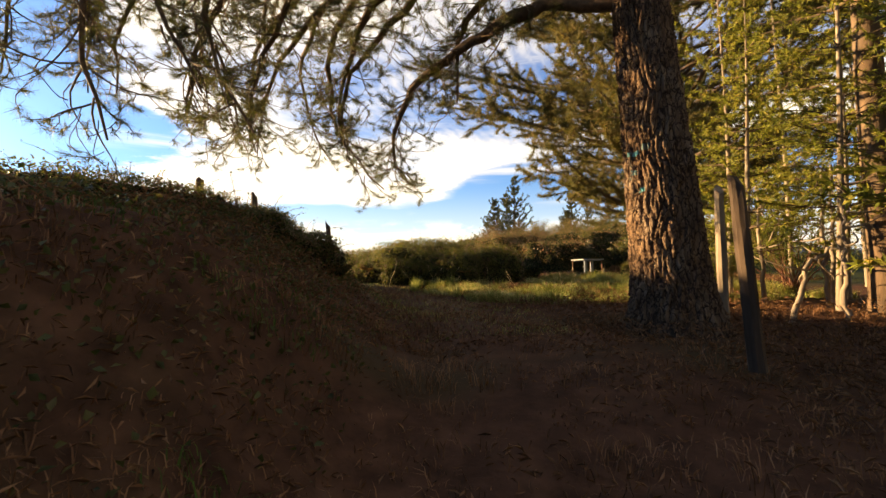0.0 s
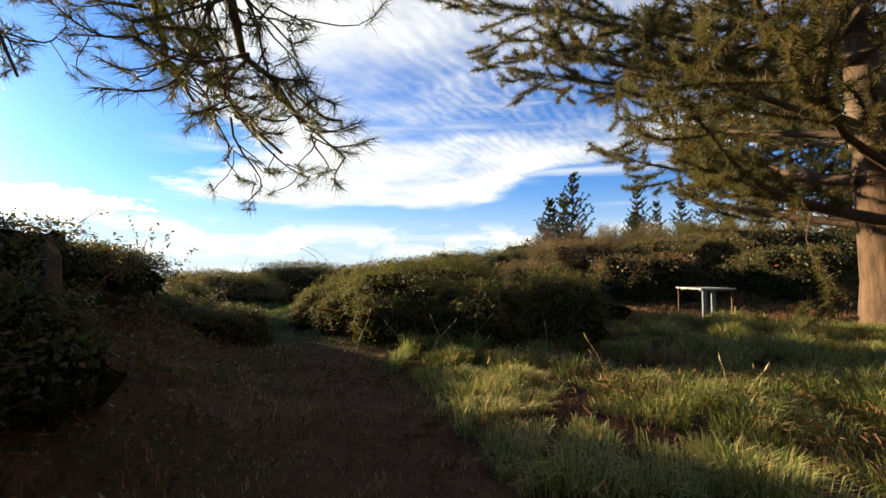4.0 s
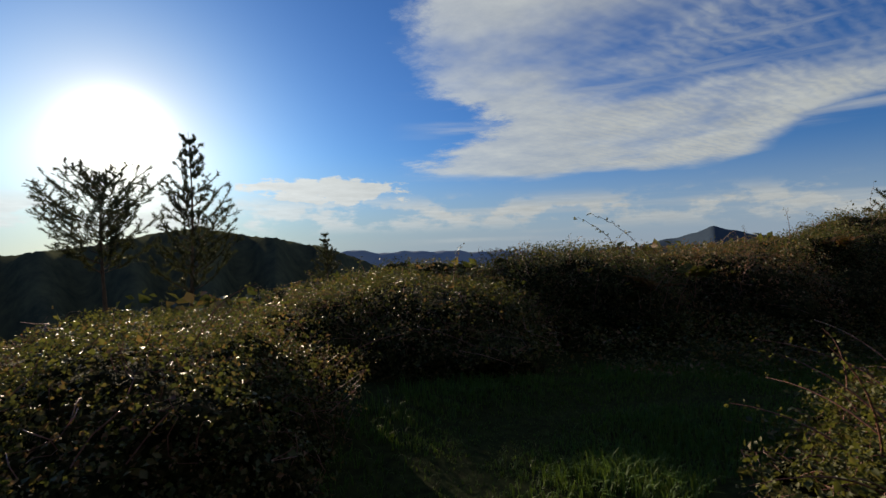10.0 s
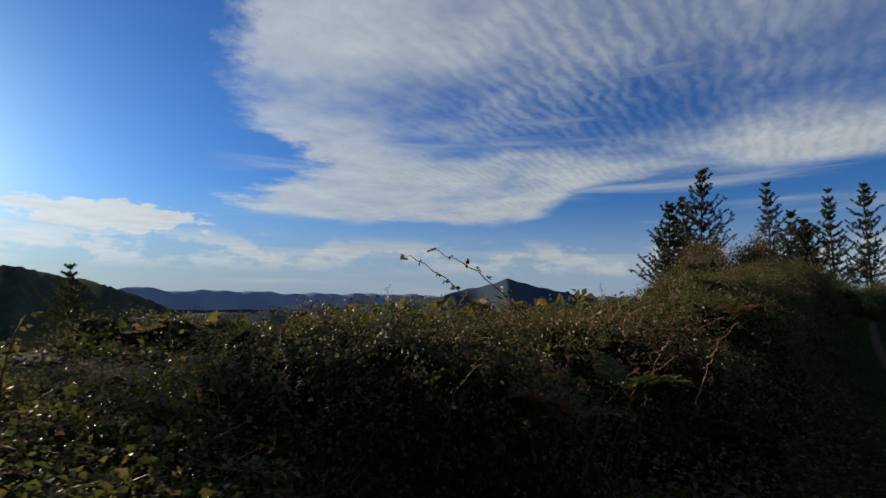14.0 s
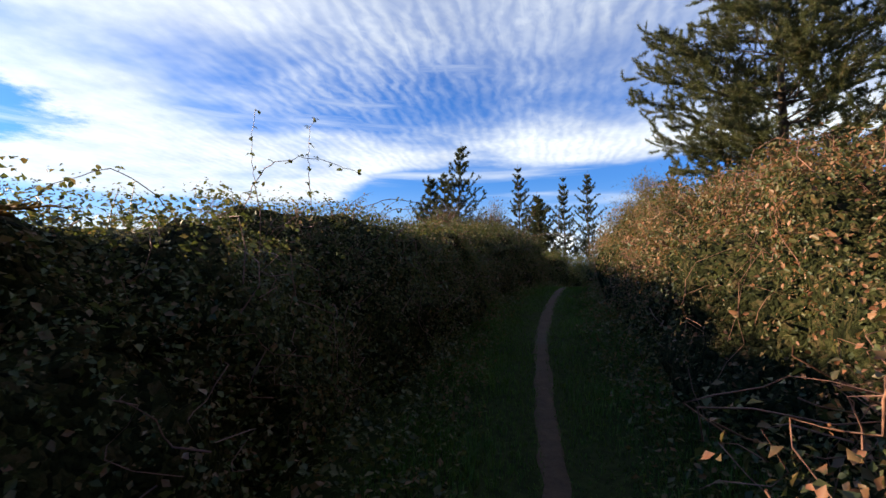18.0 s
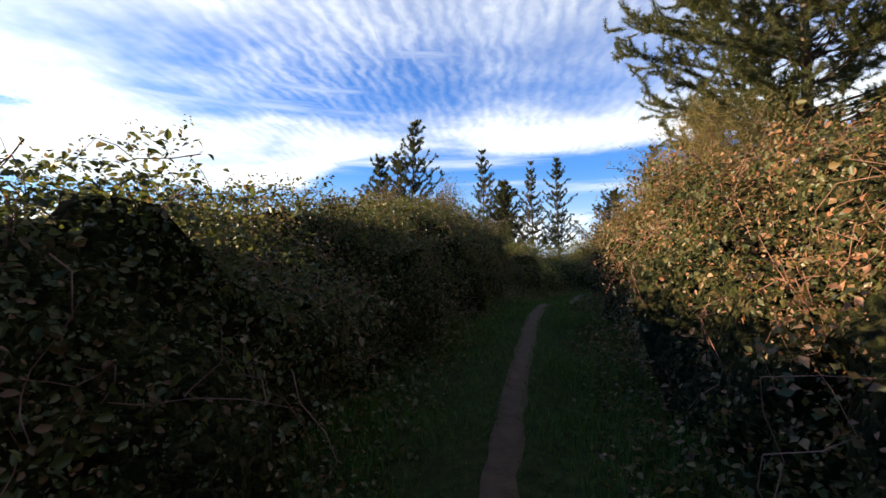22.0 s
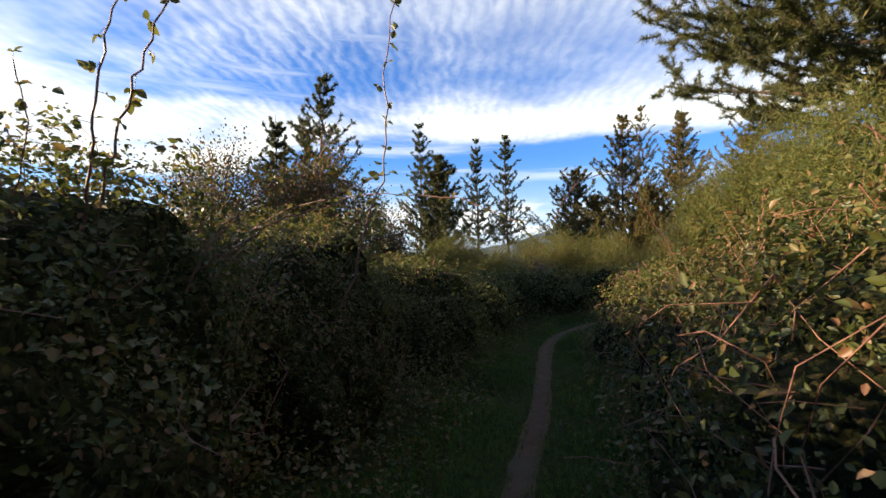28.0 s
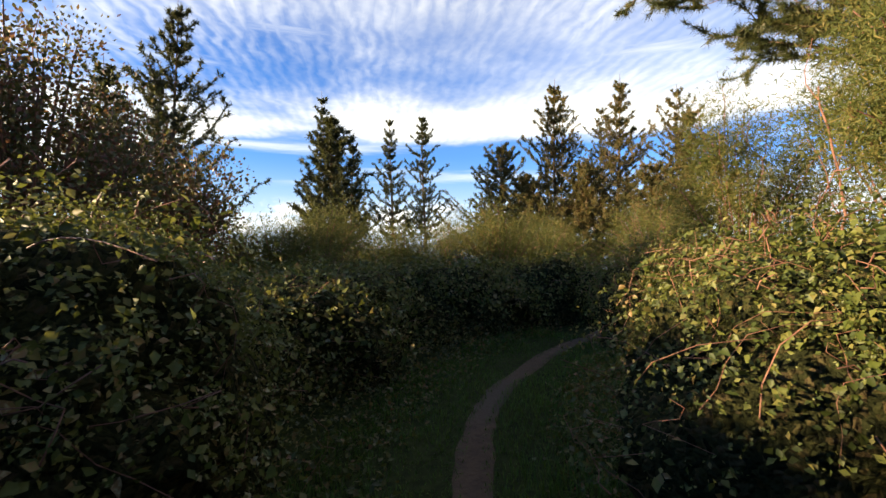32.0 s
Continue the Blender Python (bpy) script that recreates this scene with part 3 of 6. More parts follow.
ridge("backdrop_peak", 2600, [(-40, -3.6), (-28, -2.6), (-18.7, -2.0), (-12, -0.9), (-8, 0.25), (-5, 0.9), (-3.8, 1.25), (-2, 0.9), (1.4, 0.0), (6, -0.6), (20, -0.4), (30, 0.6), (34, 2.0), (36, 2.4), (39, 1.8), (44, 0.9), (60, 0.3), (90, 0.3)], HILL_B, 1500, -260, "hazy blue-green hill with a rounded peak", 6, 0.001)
ridge("backdrop_mountains", 4300, [(-70, -0.9), (-48, -0.8), (-45, -0.45), (-42, -0.8), (-36, -0.7), (-30, -0.9), (-20, -0.8), (0, -0.9), (60, -0.6), (150, -0.5), (230, -0.5), (289.9, -0.9)], HILL_C, 600, -330, "hazy pale blue mountain range on the horizon", 7, 0.003)


# ---- brambles ----
def bramble(x, y, rx, ry, top, n, leaf=0.06, seed=0, turn=0.0, mat=None, name="bramble_bush", label="tangled green bramble thicket beside the footpath", canes=14, box=0.85, group="bramble thickets", up=0.52, fine=True, near=True):
    """A heap of bramble: thicket core with inner shade in its colour, leaves of three over it, arching canes."""
    rng = np.random.default_rng(1000 + seed)
    z0 = gz(x, y) - 0.25
    hgt = top - z0
    c, s = math.cos(math.radians(turn)), math.sin(math.radians(turn))

    def skin(th, ph, k):
        ct, st = np.cos(ph), np.sin(ph)
        ex = np.sign(ct) * np.abs(ct) ** box
        lump = 1 + 0.09 * np.sin(3 * th + seed) + 0.07 * np.sin(5 * th + 2.1 * seed + 4 * ph) + 0.05 * np.sin(11 * th + 7 * ph + seed)
        a, b = rx * k * lump * ex * np.cos(th), ry * k * lump * ex * np.sin(th)
        h = hgt * np.abs(st) ** box * (1 + (0.07 * np.sin(4 * th + 5 * ph + 1.3 * seed) + 0.05 * np.sin(9 * th - 3 * seed)) * (1 - np.abs(st) ** 6)) * k
        px, py = x + a * c - b * s, y + a * s + b * c
        return np.stack([px, py, np.maximum(z0, ground(px, py) - 0.12) * (1 - np.abs(st)) + z0 * np.abs(st) + h], -1)

    ob = new(name)
    ob.location = (x, y, z0 + 0.25)
    base = np.array([x, y, z0 + 0.25])
    sprays = np.stack([rng.uniform(0, 2 * np.pi, 90), np.arcsin(rng.uniform(0, 1, 90) ** up), rng.uniform(-0.13, 0.15, 90)], 1)

    def swell(th, ph):
        dth = np.abs((th[..., None] - sprays[:, 0] + np.pi) % (2 * np.pi) - np.pi) * np.cos(ph)[..., None]
        return np.clip((sprays[:, 2] * np.exp(-(dth ** 2 + (ph[..., None] - sprays[:, 1]) ** 2) / 0.018)).sum(-1), -0.17, 0.19) * (1 - 0.6 * np.sin(ph) ** 4)

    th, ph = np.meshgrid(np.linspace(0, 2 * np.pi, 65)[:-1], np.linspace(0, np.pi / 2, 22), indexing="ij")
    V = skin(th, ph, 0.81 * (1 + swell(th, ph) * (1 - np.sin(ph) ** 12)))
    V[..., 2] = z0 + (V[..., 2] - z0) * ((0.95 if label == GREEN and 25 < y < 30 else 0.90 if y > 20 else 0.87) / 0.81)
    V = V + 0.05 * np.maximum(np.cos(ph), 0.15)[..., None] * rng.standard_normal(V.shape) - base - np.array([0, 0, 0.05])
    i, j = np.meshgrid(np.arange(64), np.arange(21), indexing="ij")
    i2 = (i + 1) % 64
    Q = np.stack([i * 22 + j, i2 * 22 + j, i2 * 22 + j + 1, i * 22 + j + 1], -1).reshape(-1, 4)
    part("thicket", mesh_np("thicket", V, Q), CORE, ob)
    th, ph = rng.uniform(0, 2 * np.pi, n), np.arcsin(rng.uniform(0, 1, n) ** up)
    k = 1 + swell(th, ph) - (0.24 - 0.12 * np.sin(ph)) * rng.uniform(0, 1, n) ** 0.9 + 0.025 * rng.standard_normal(n)
    P = skin(th, ph, k)
    # the side turned away from the footpath carries fewer leaves
    q2 = ((TRACK[:, 0] - x) ** 2 + (TRACK[:, 1] - y) ** 2).argmin()
    to = unit(TRACK[q2, :2] - np.array([x, y]))
    facing = ((P[:, :2] - np.array([x, y])) @ to) / max(rx, ry) + 0.75 * np.sin(ph)
    ok = (facing > -0.02) | (rng.uniform(0, 1, n) < 0.12)
    th, ph, k, P, n = th[ok], ph[ok], k[ok], P[ok], int(ok.sum())
    e = 0.03
    N = unit(np.cross(skin(th + e, ph, k) - P, skin(th, ph + e, k) - P))
    Pl, Dl, Nl, Sl = trios(P - base, N, leaf * (0.35 + 1.05 * rng.uniform(0, 1, n) ** 1.4) * (1.05 if near else 1.5), rng)
    if not near:
        Pl, Dl, Nl, Sl = Pl[:n], Dl[:n], Nl[:n], Sl[:n]
    # arching canes with their own leaves
    tb, cp, cn = Tubes(), [], []
    for q in range(canes):
        t0, p0 = rng.uniform(0, 2 * np.pi), rng.uniform(0.55, 1.45)
        a = skin(np.array([t0]), np.array([p0]), 0.9)[0] - base
        d = np.array([math.cos(t0), math.sin(t0), 0]) * rng.uniform(0.1, 0.6) + np.array([0, 0, rng.uniform(0.3, 0.95)]) + 0.2 * rng.standard_normal(3)
        L = rng.uniform(0.25, 0.75)
        u = np.linspace(0, 1, 7)[:, None]
        pts = a + L * (u * d + u ** 2 * np.array([0.2 * math.cos(t0), 0.2 * math.sin(t0), -0.35]))
        tb.add(pts, np.linspace(0.006, 0.002, 7), 4)
        for u2 in np.linspace(0.25, 1.0, 7):
            cp.append(a + L * (u2 * d + u2 ** 2 * np.array([0.2 * math.cos(t0), 0.2 * math.sin(t0), -0.35])))
            cn.append(rng.standard_normal(3) + np.array([0, 0, 0.8]))
    # stems lying in the skin
    for q in range(canes * (16 if label == BROWN else 9)):
        t0, p0 = rng.uniform(0, 2 * np.pi), rng.uniform(0.1, 1.2)
        ths = t0 + np.linspace(0, 1, 7) * rng.uniform(-0.22, 0.22) + 0.05 * np.sin(np.linspace(0, rng.uniform(3, 7), 7) + q) + 0.008 * rng.standard_normal(7)
        phs = np.clip(p0 + np.linspace(0, 1, 7) * rng.uniform(-0.35, 0.45), 0, 1.45)
        tb.add(skin(ths, phs, rng.uniform(0.90, 1.01) + 0.9 * swell(ths, phs) + 0.03 * np.sin(np.linspace(0, 9, 7) + q)) - base, np.linspace(rng.uniform(0.0026, 0.0045), 0.0016, 7), 3)
    if cp:
        cp, cn = np.array(cp), unit(np.array(cn))
        a = trios(cp, cn, leaf * rng.uniform(0.5, 1.0, len(cp)), rng)
        Pl, Dl, Nl, Sl = (np.concatenate(v) for v in zip((Pl, Dl, Nl, Sl), a))
    tagged(part("foliage", leaves("foliage", Pl, Dl, Nl, Sl, 0.60, fine=fine), mat or LEAF, ob), kind="stuff")
    tagged(part("cane_tangle", tb.mesh("cane_tangle"), CANE_TAN if label == BROWN else CANE, ob), kind="stuff")
    return tagged(ob, label, "bush", group)


GREEN = "tangled green bramble thicket beside the footpath"
BROWN = "sunlit bramble thicket with yellowing and russet leaves"
BANKL = "ivy and bramble growing over the shaded bank"
MOUND = "low mound of bramble in the clearing"
HEAPS = [
    # x, y, rx, ry, top, leaves, leaf size, autumn, label, full leaf shape
    (-5.6, 3.2, 1.7, 2.6, 1.3, 3500, 0.06, 0, BANKL, 0), (-5.1, 7.6, 1.5, 2.3, 1.25, 4500, 0.055, 0, BANKL, 0), (-4.3, 10.3, 1.4, 1.5, 1.05, 5500, 0.042, 0, BANKL, 1), (-6.9, 15.4, 1.5, 1.5, 0.74, 5500, 0.042, 0, GREEN, 1), (-5.6, 13.1, 1.4, 1.3, 0.55, 4500, 0.042, 0, GREEN, 1), (-3.6, 8.8, 1.0, 1.5, 1.25, 3000, 0.045, 0, BANKL, 1), (-3.8, 6.0, 1.1, 1.7, 1.2, 3000, 0.05, 0, BANKL, 1), (-7.8, 6.5, 2.2, 3.6, 1.75, 3500, 0.07, 0, BANKL, 0),
    # the three beyond x -8.5 are added, mostly out of view, to shade trunk and bank
    (-2.4, 8.3, 0.7, 0.9, 0.72, 2200, 0.05, 0, BANKL, 1), (-3.0, 6.9, 0.8, 1.0, 0.98, 2200, 0.05, 0, BANKL, 1), (-7.0, 12.0, 2.2, 1.9, 0.78, 4500, 0.055, 0, BANKL, 1), (-9.4, 10.4, 2.0, 2.2, 2.6, 2500, 0.07, 0, BANKL, 0), (-9.2, 7.0, 2.0, 2.4, 2.3, 2500, 0.07, 0, BANKL, 0), (-8.6, 3.2, 2.0, 2.4, 2.6, 2500, 0.07, 0, BANKL, 0),
    (-0.7, 15.3, 2.1, 2.2, 1.05, 11000, 0.046, 0, MOUND, 1), (-1.9, 17.9, 1.0, 1.0, 0.6, 2600, 0.05, 0, MOUND, 1), (1.7, 17.4, 1.8, 1.5, 0.65, 4000, 0.05, 0, MOUND, 0), (-0.4, 19.2, 1.8, 1.6, 0.75, 5000, 0.05, 0, MOUND, 1),
    (0.35, 13.75, 1.15, 0.9, 0.62, 4200, 0.046, 0, MOUND, 1), (1.5, 14.5, 1.2, 1.05, 0.78, 4200, 0.046, 0, MOUND, 1), (-1.15, 13.75, 0.9, 0.7, 0.40, 3000, 0.046, 0, MOUND, 1),
    (-1.9, 14.4, 0.9, 0.85, 0.5, 2600, 0.05, 0, MOUND, 1), (-2.35, 15.7, 0.95, 0.95, 0.78, 2800, 0.05, 0, MOUND, 1), (-2.8, 14.95, 0.75, 0.75, 0.5, 2400, 0.046, 0, MOUND, 1), (-4.55, 13.15, 0.85, 0.8, 0.32, 2600, 0.046, 0, BANKL, 1), (-3.35, 12.45, 0.7, 0.65, 0.26, 2200, 0.046, 0, BANKL, 1), (-2.9, 16.7, 0.85, 0.85, 0.36, 2600, 0.05, 0, MOUND, 1), (-2.8, 17.8, 0.8, 0.8, 0.36, 2000, 0.05, 0, MOUND, 1),
    (-7.8, 19.2, 2.4, 2.1, 0.82, 8000, 0.05, 0, GREEN, 1), (-10.0, 17.2, 2.4, 2.3, 0.34, 4500, 0.055, 0, GREEN, 1), (-9.3, 14.4, 2.4, 2.0, 0.38, 4500, 0.055, 0, GREEN, 1), (-10.8, 22.0, 2.8, 2.8, 0.5, 4000, 0.06, 0, GREEN, 0), (-11.9, 25.6, 2.6, 2.4, 0.72, 3500, 0.06, 0, GREEN, 0),
    (-6.4, 22.1, 2.1, 2.2, 1.15, 7000, 0.05, 0, GREEN, 1), (-4.4, 24.2, 2.1, 2.1, 1.1, 7000, 0.05, 1, GREEN, 1), (-2.8, 26.1, 2.0, 2.1, 1.3, 8000, 0.052, 0, GREEN, 1), (-1.4, 28.6, 1.95, 2.2, 1.75, 8000, 0.052, 0, GREEN, 1),
    (0.0, 31.1, 1.95, 2.2, 1.8, 8000, 0.055, 0, GREEN, 1), (1.4, 33.7, 1.95, 2.2, 2.1, 8000, 0.055, 0, GREEN, 1), (3.0, 36.5, 1.95, 2.2, 2.4, 8000, 0.058, 0, GREEN, 1), (4.4, 39.0, 1.95, 2.2, 2.6, 8000, 0.058, 0, GREEN, 1), (6.1, 41.7, 1.95, 2.2, 2.45, 7000, 0.058, 0, GREEN, 1),
    # the last in this row is added behind the hedge to shade its top leaves
    (8.4, 44.4, 2.2, 2.0, 1.95, 7000, 0.06, 1, GREEN, 1), (10.6, 47.2, 2.4, 2.0, 1.4, 7500, 0.06, 1, GREEN, 0), (16.4, 44.4, 1.7, 1.6, 1.75, 7000, 0.06, 1, BROWN, 1), (17.0, 48.6, 2.4, 1.8, 1.45, 8000, 0.06, 1, GREEN, 0), (13.6, 48.6, 2.4, 1.8, 1.4, 8000, 0.065, 1, GREEN, 0), (4.0, 44.5, 2.4, 2.4, 2.2, 3500, 0.065, 0, GREEN, 0), (2.4, 42.3, 1.7, 1.8, 3.15, 3500, 0.065, 0, GREEN, 0),
    (1.6, 22.4, 1.9, 2.0, 1.1, 6000, 0.052, 1, BROWN, 1), (3.4, 25.2, 1.95, 2.2, 2.0, 8000, 0.052, 1, BROWN, 1), (4.6, 27.9, 1.95, 2.2, 2.3, 8000, 0.055, 1, BROWN, 1), (5.8, 30.6, 1.95, 2.2, 2.4, 8000, 0.055, 1, BROWN, 1), (7.65, 33.8, 1.95, 2.3, 2.5, 8000, 0.058, 1, BROWN, 1),
    (9.25, 36.4, 1.9, 2.0, 2.35, 8000, 0.054, 0, BROWN, 1), (11.0, 38.4, 1.9, 2.0, 2.1, 8000, 0.058, 0, BROWN, 1), (13.2, 41.3, 1.9, 1.8, 1.8, 6000, 0.058, 1, BROWN, 1), (15.8, 43.2, 2.1, 1.7, 1.7, 3500, 0.065, 1, BROWN, 0),
    (5.6, 22.3, 2.3, 2.1, 1.4, 4500, 0.06, 1, BROWN, 0), (7.6, 26.0, 2.6, 2.5, 2.2, 4500, 0.06, 1, BROWN, 0), (11.2, 26.5, 2.9, 2.9, 2.7, 3500, 0.07, 1, BROWN, 0), (15.0, 24.5, 3.0, 3.2, 2.7, 3000, 0.07, 0, BROWN, 0), (10.0, 22.0, 2.2, 1.8, 1.6, 2500, 0.07, 0, BROWN, 0),
]
NEAREST = [(-1.4, 28.6), (0.0, 31.1), (1.4, 33.7), (3.0, 36.5), (3.4, 25.2), (5.8, 30.6), (7.65, 33.8), (0.35, 13.75), (-0.7, 15.3), (4.4, 39.0), (6.1, 41.7), (9.25, 36.4), (11.0, 38.4)]
BUSHES = []
for q, (x, y, rx, ry, top, n, lf, dry, lab, full) in enumerate(HEAPS):
    BUSHES.append(bramble(x, y, rx, ry, top, int(n * (1.5 if full else 1.1)), lf * (0.80 if full else 0.85), q, -28 if y > 20 else 0, (LEAF_PALE if y > 37 else LEAF_DRY) if dry else LEAF_OLIVE if lab == MOUND else LEAF, label=lab, box=0.72 if y > 20 else 0.85, fine=(x, y) in NEAREST, near=bool(full), canes=16 if full else 6))


def gorse(x, y, rx, ry, top, n, seed, label, mat=None, long=0.095, name="gorse_bush", wide=0.16, stems=26, thick=0.02, category="bush", group="gorse bushes", low=0.8, puff=0.15):
    """A gorse bush: bare stems below, dense short green shoots in clumps above."""
    rng = np.random.default_rng(2500 + seed)
    z0 = gz(x, y)
    ob = new(name)
    ob.location = (x, y, z0)
    hgt = top - z0
    tb, P, D = Tubes(), [], []
    for q in range(stems):
        th, sp = rng.uniform(0, 2 * np.pi), rng.uniform(0.1, 1.0) ** 0.6
        end = np.array([rx * sp * math.cos(th), ry * sp * math.sin(th), hgt * (1 - 0.45 * sp ** 2) * rng.uniform(low, 1.0)])
        u = np.linspace(0, 1, 8)[:, None]
        pts = u * end * np.array([1, 1, 1]) + np.array([0, 0, 1]) * 0.12 * hgt * np.sin(u * np.pi) + 0.03 * rng.standard_normal((8, 3))
        tb.add(pts, np.linspace(thick, 0.005, 8), 5)
        m = int(n * 0.75) // stems
        v = rng.uniform(0.35, 1.0, m) ** 0.7
        c = np.stack([np.interp(v, u[:, 0], pts[:, k]) for k in range(3)], 1)
        off = rng.standard_normal((m, 3)) * np.array([1.0, 1.0, 0.87]) * puff * max(rx, 0.7)
        P.append(c + off)
        D.append(unit(off + np.array([0, 0, 0.22]) + 0.15 * rng.standard_normal((m, 3))))
    P, D = np.concatenate(P), np.concatenate(D)
    tagged(part("stem_tangle", tb.mesh("stem_tangle"), CANE, ob), kind="stuff")
    if wide < 0.3:
        me = tufts("foliage", P, D, long * rng.uniform(0.4, 1.1, len(P)), 4, rng, 0.95, 0.0036 if y < 38 else 0.0058, 0.0)
    else:
        me = leaves("foliage", P, D, rng.standard_normal(P.shape), long * rng.uniform(0.5, 1.3, len(P)), wide, 0.03, False)
    tagged(part("foliage", me, mat or GORSE, ob), kind="stuff")
    return tagged(ob, label, category, group)


SHRUB = "sunlit green and brown gorse bush above the brambles"
SHRUB_DRY = "browning sunlit gorse bush behind the bramble hedge"
for q, (x, y, rx, ry, top, n) in enumerate([(6.9, 33.0, 1.2, 1.3, 3.7, 16000), (9.0, 35.4, 1.3, 1.2, 4.1, 16000), (11.3, 37.6, 1.3, 1.3, 3.9, 16000), (13.6, 39.4, 1.5, 1.3, 4.6, 24000), (15.4, 41.6, 1.5, 1.3, 5.0, 24000), (17.8, 42.4, 1.7, 1.5, 5.6, 22000), (17.4, 44.4, 1.3, 1.2, 4.5, 14000), (9.0, 31.5, 1.5, 1.5, 3.6, 9000), (12.0, 34.5, 1.7, 1.6, 4.4, 9000), (6.2, 29.8, 0.9, 1.0, 2.9, 8000), (11.4, 50.4, 1.5, 1.3, 2.3, 11000), (14.8, 51.6, 1.6, 1.4, 2.3, 11000), (3.0, 47.5, 1.6, 1.4, 2.9, 6000), (6.5, 48.8, 1.6, 1.4, 2.6, 6000), (12.5, 50.5, 1.7, 1.4, 2.6, 11000), (17.0, 50.0, 1.8, 1.4, 2.8, 11000), (20.5, 48.0, 1.8, 1.5, 3.0, 6000), (18.5, 44.0, 1.7, 1.5, 2.9, 6000), (24.0, 50.5, 2.0, 1.8, 3.4, 5000), (19.6, 56.0, 2.2, 1.6, 3.0, 9000), (23.0, 55.0, 2.2, 1.6, 3.4, 9000), (15.4, 56.5, 2.2, 1.6, 2.6, 8000), (20.4, 51.6, 1.6, 1.4, 2.5, 7000)]):
    gorse(x, y, rx, ry, top, n, q, SHRUB_DRY if y < 36 and x < 10 else SHRUB, GORSE_TAN if y < 36 and x < 10 else GORSE)


# ---- pines ----
def curve_pts(a, d, L, sag, n, rng, wig=0.05):
    """Points of a limb from a along d, sagging and lifting at its end."""
    u = np.linspace(0, 1, n)[:, None]
    side = unit(np.cross(d, np.array([0, 0, 1.0])))
    return a + L * (u * d + np.array([0, 0, 1.0]) * sag * (u ** 2 - 0.6 * u) + side * wig * np.sin(u * 5 + rng.uniform(0, 6)))


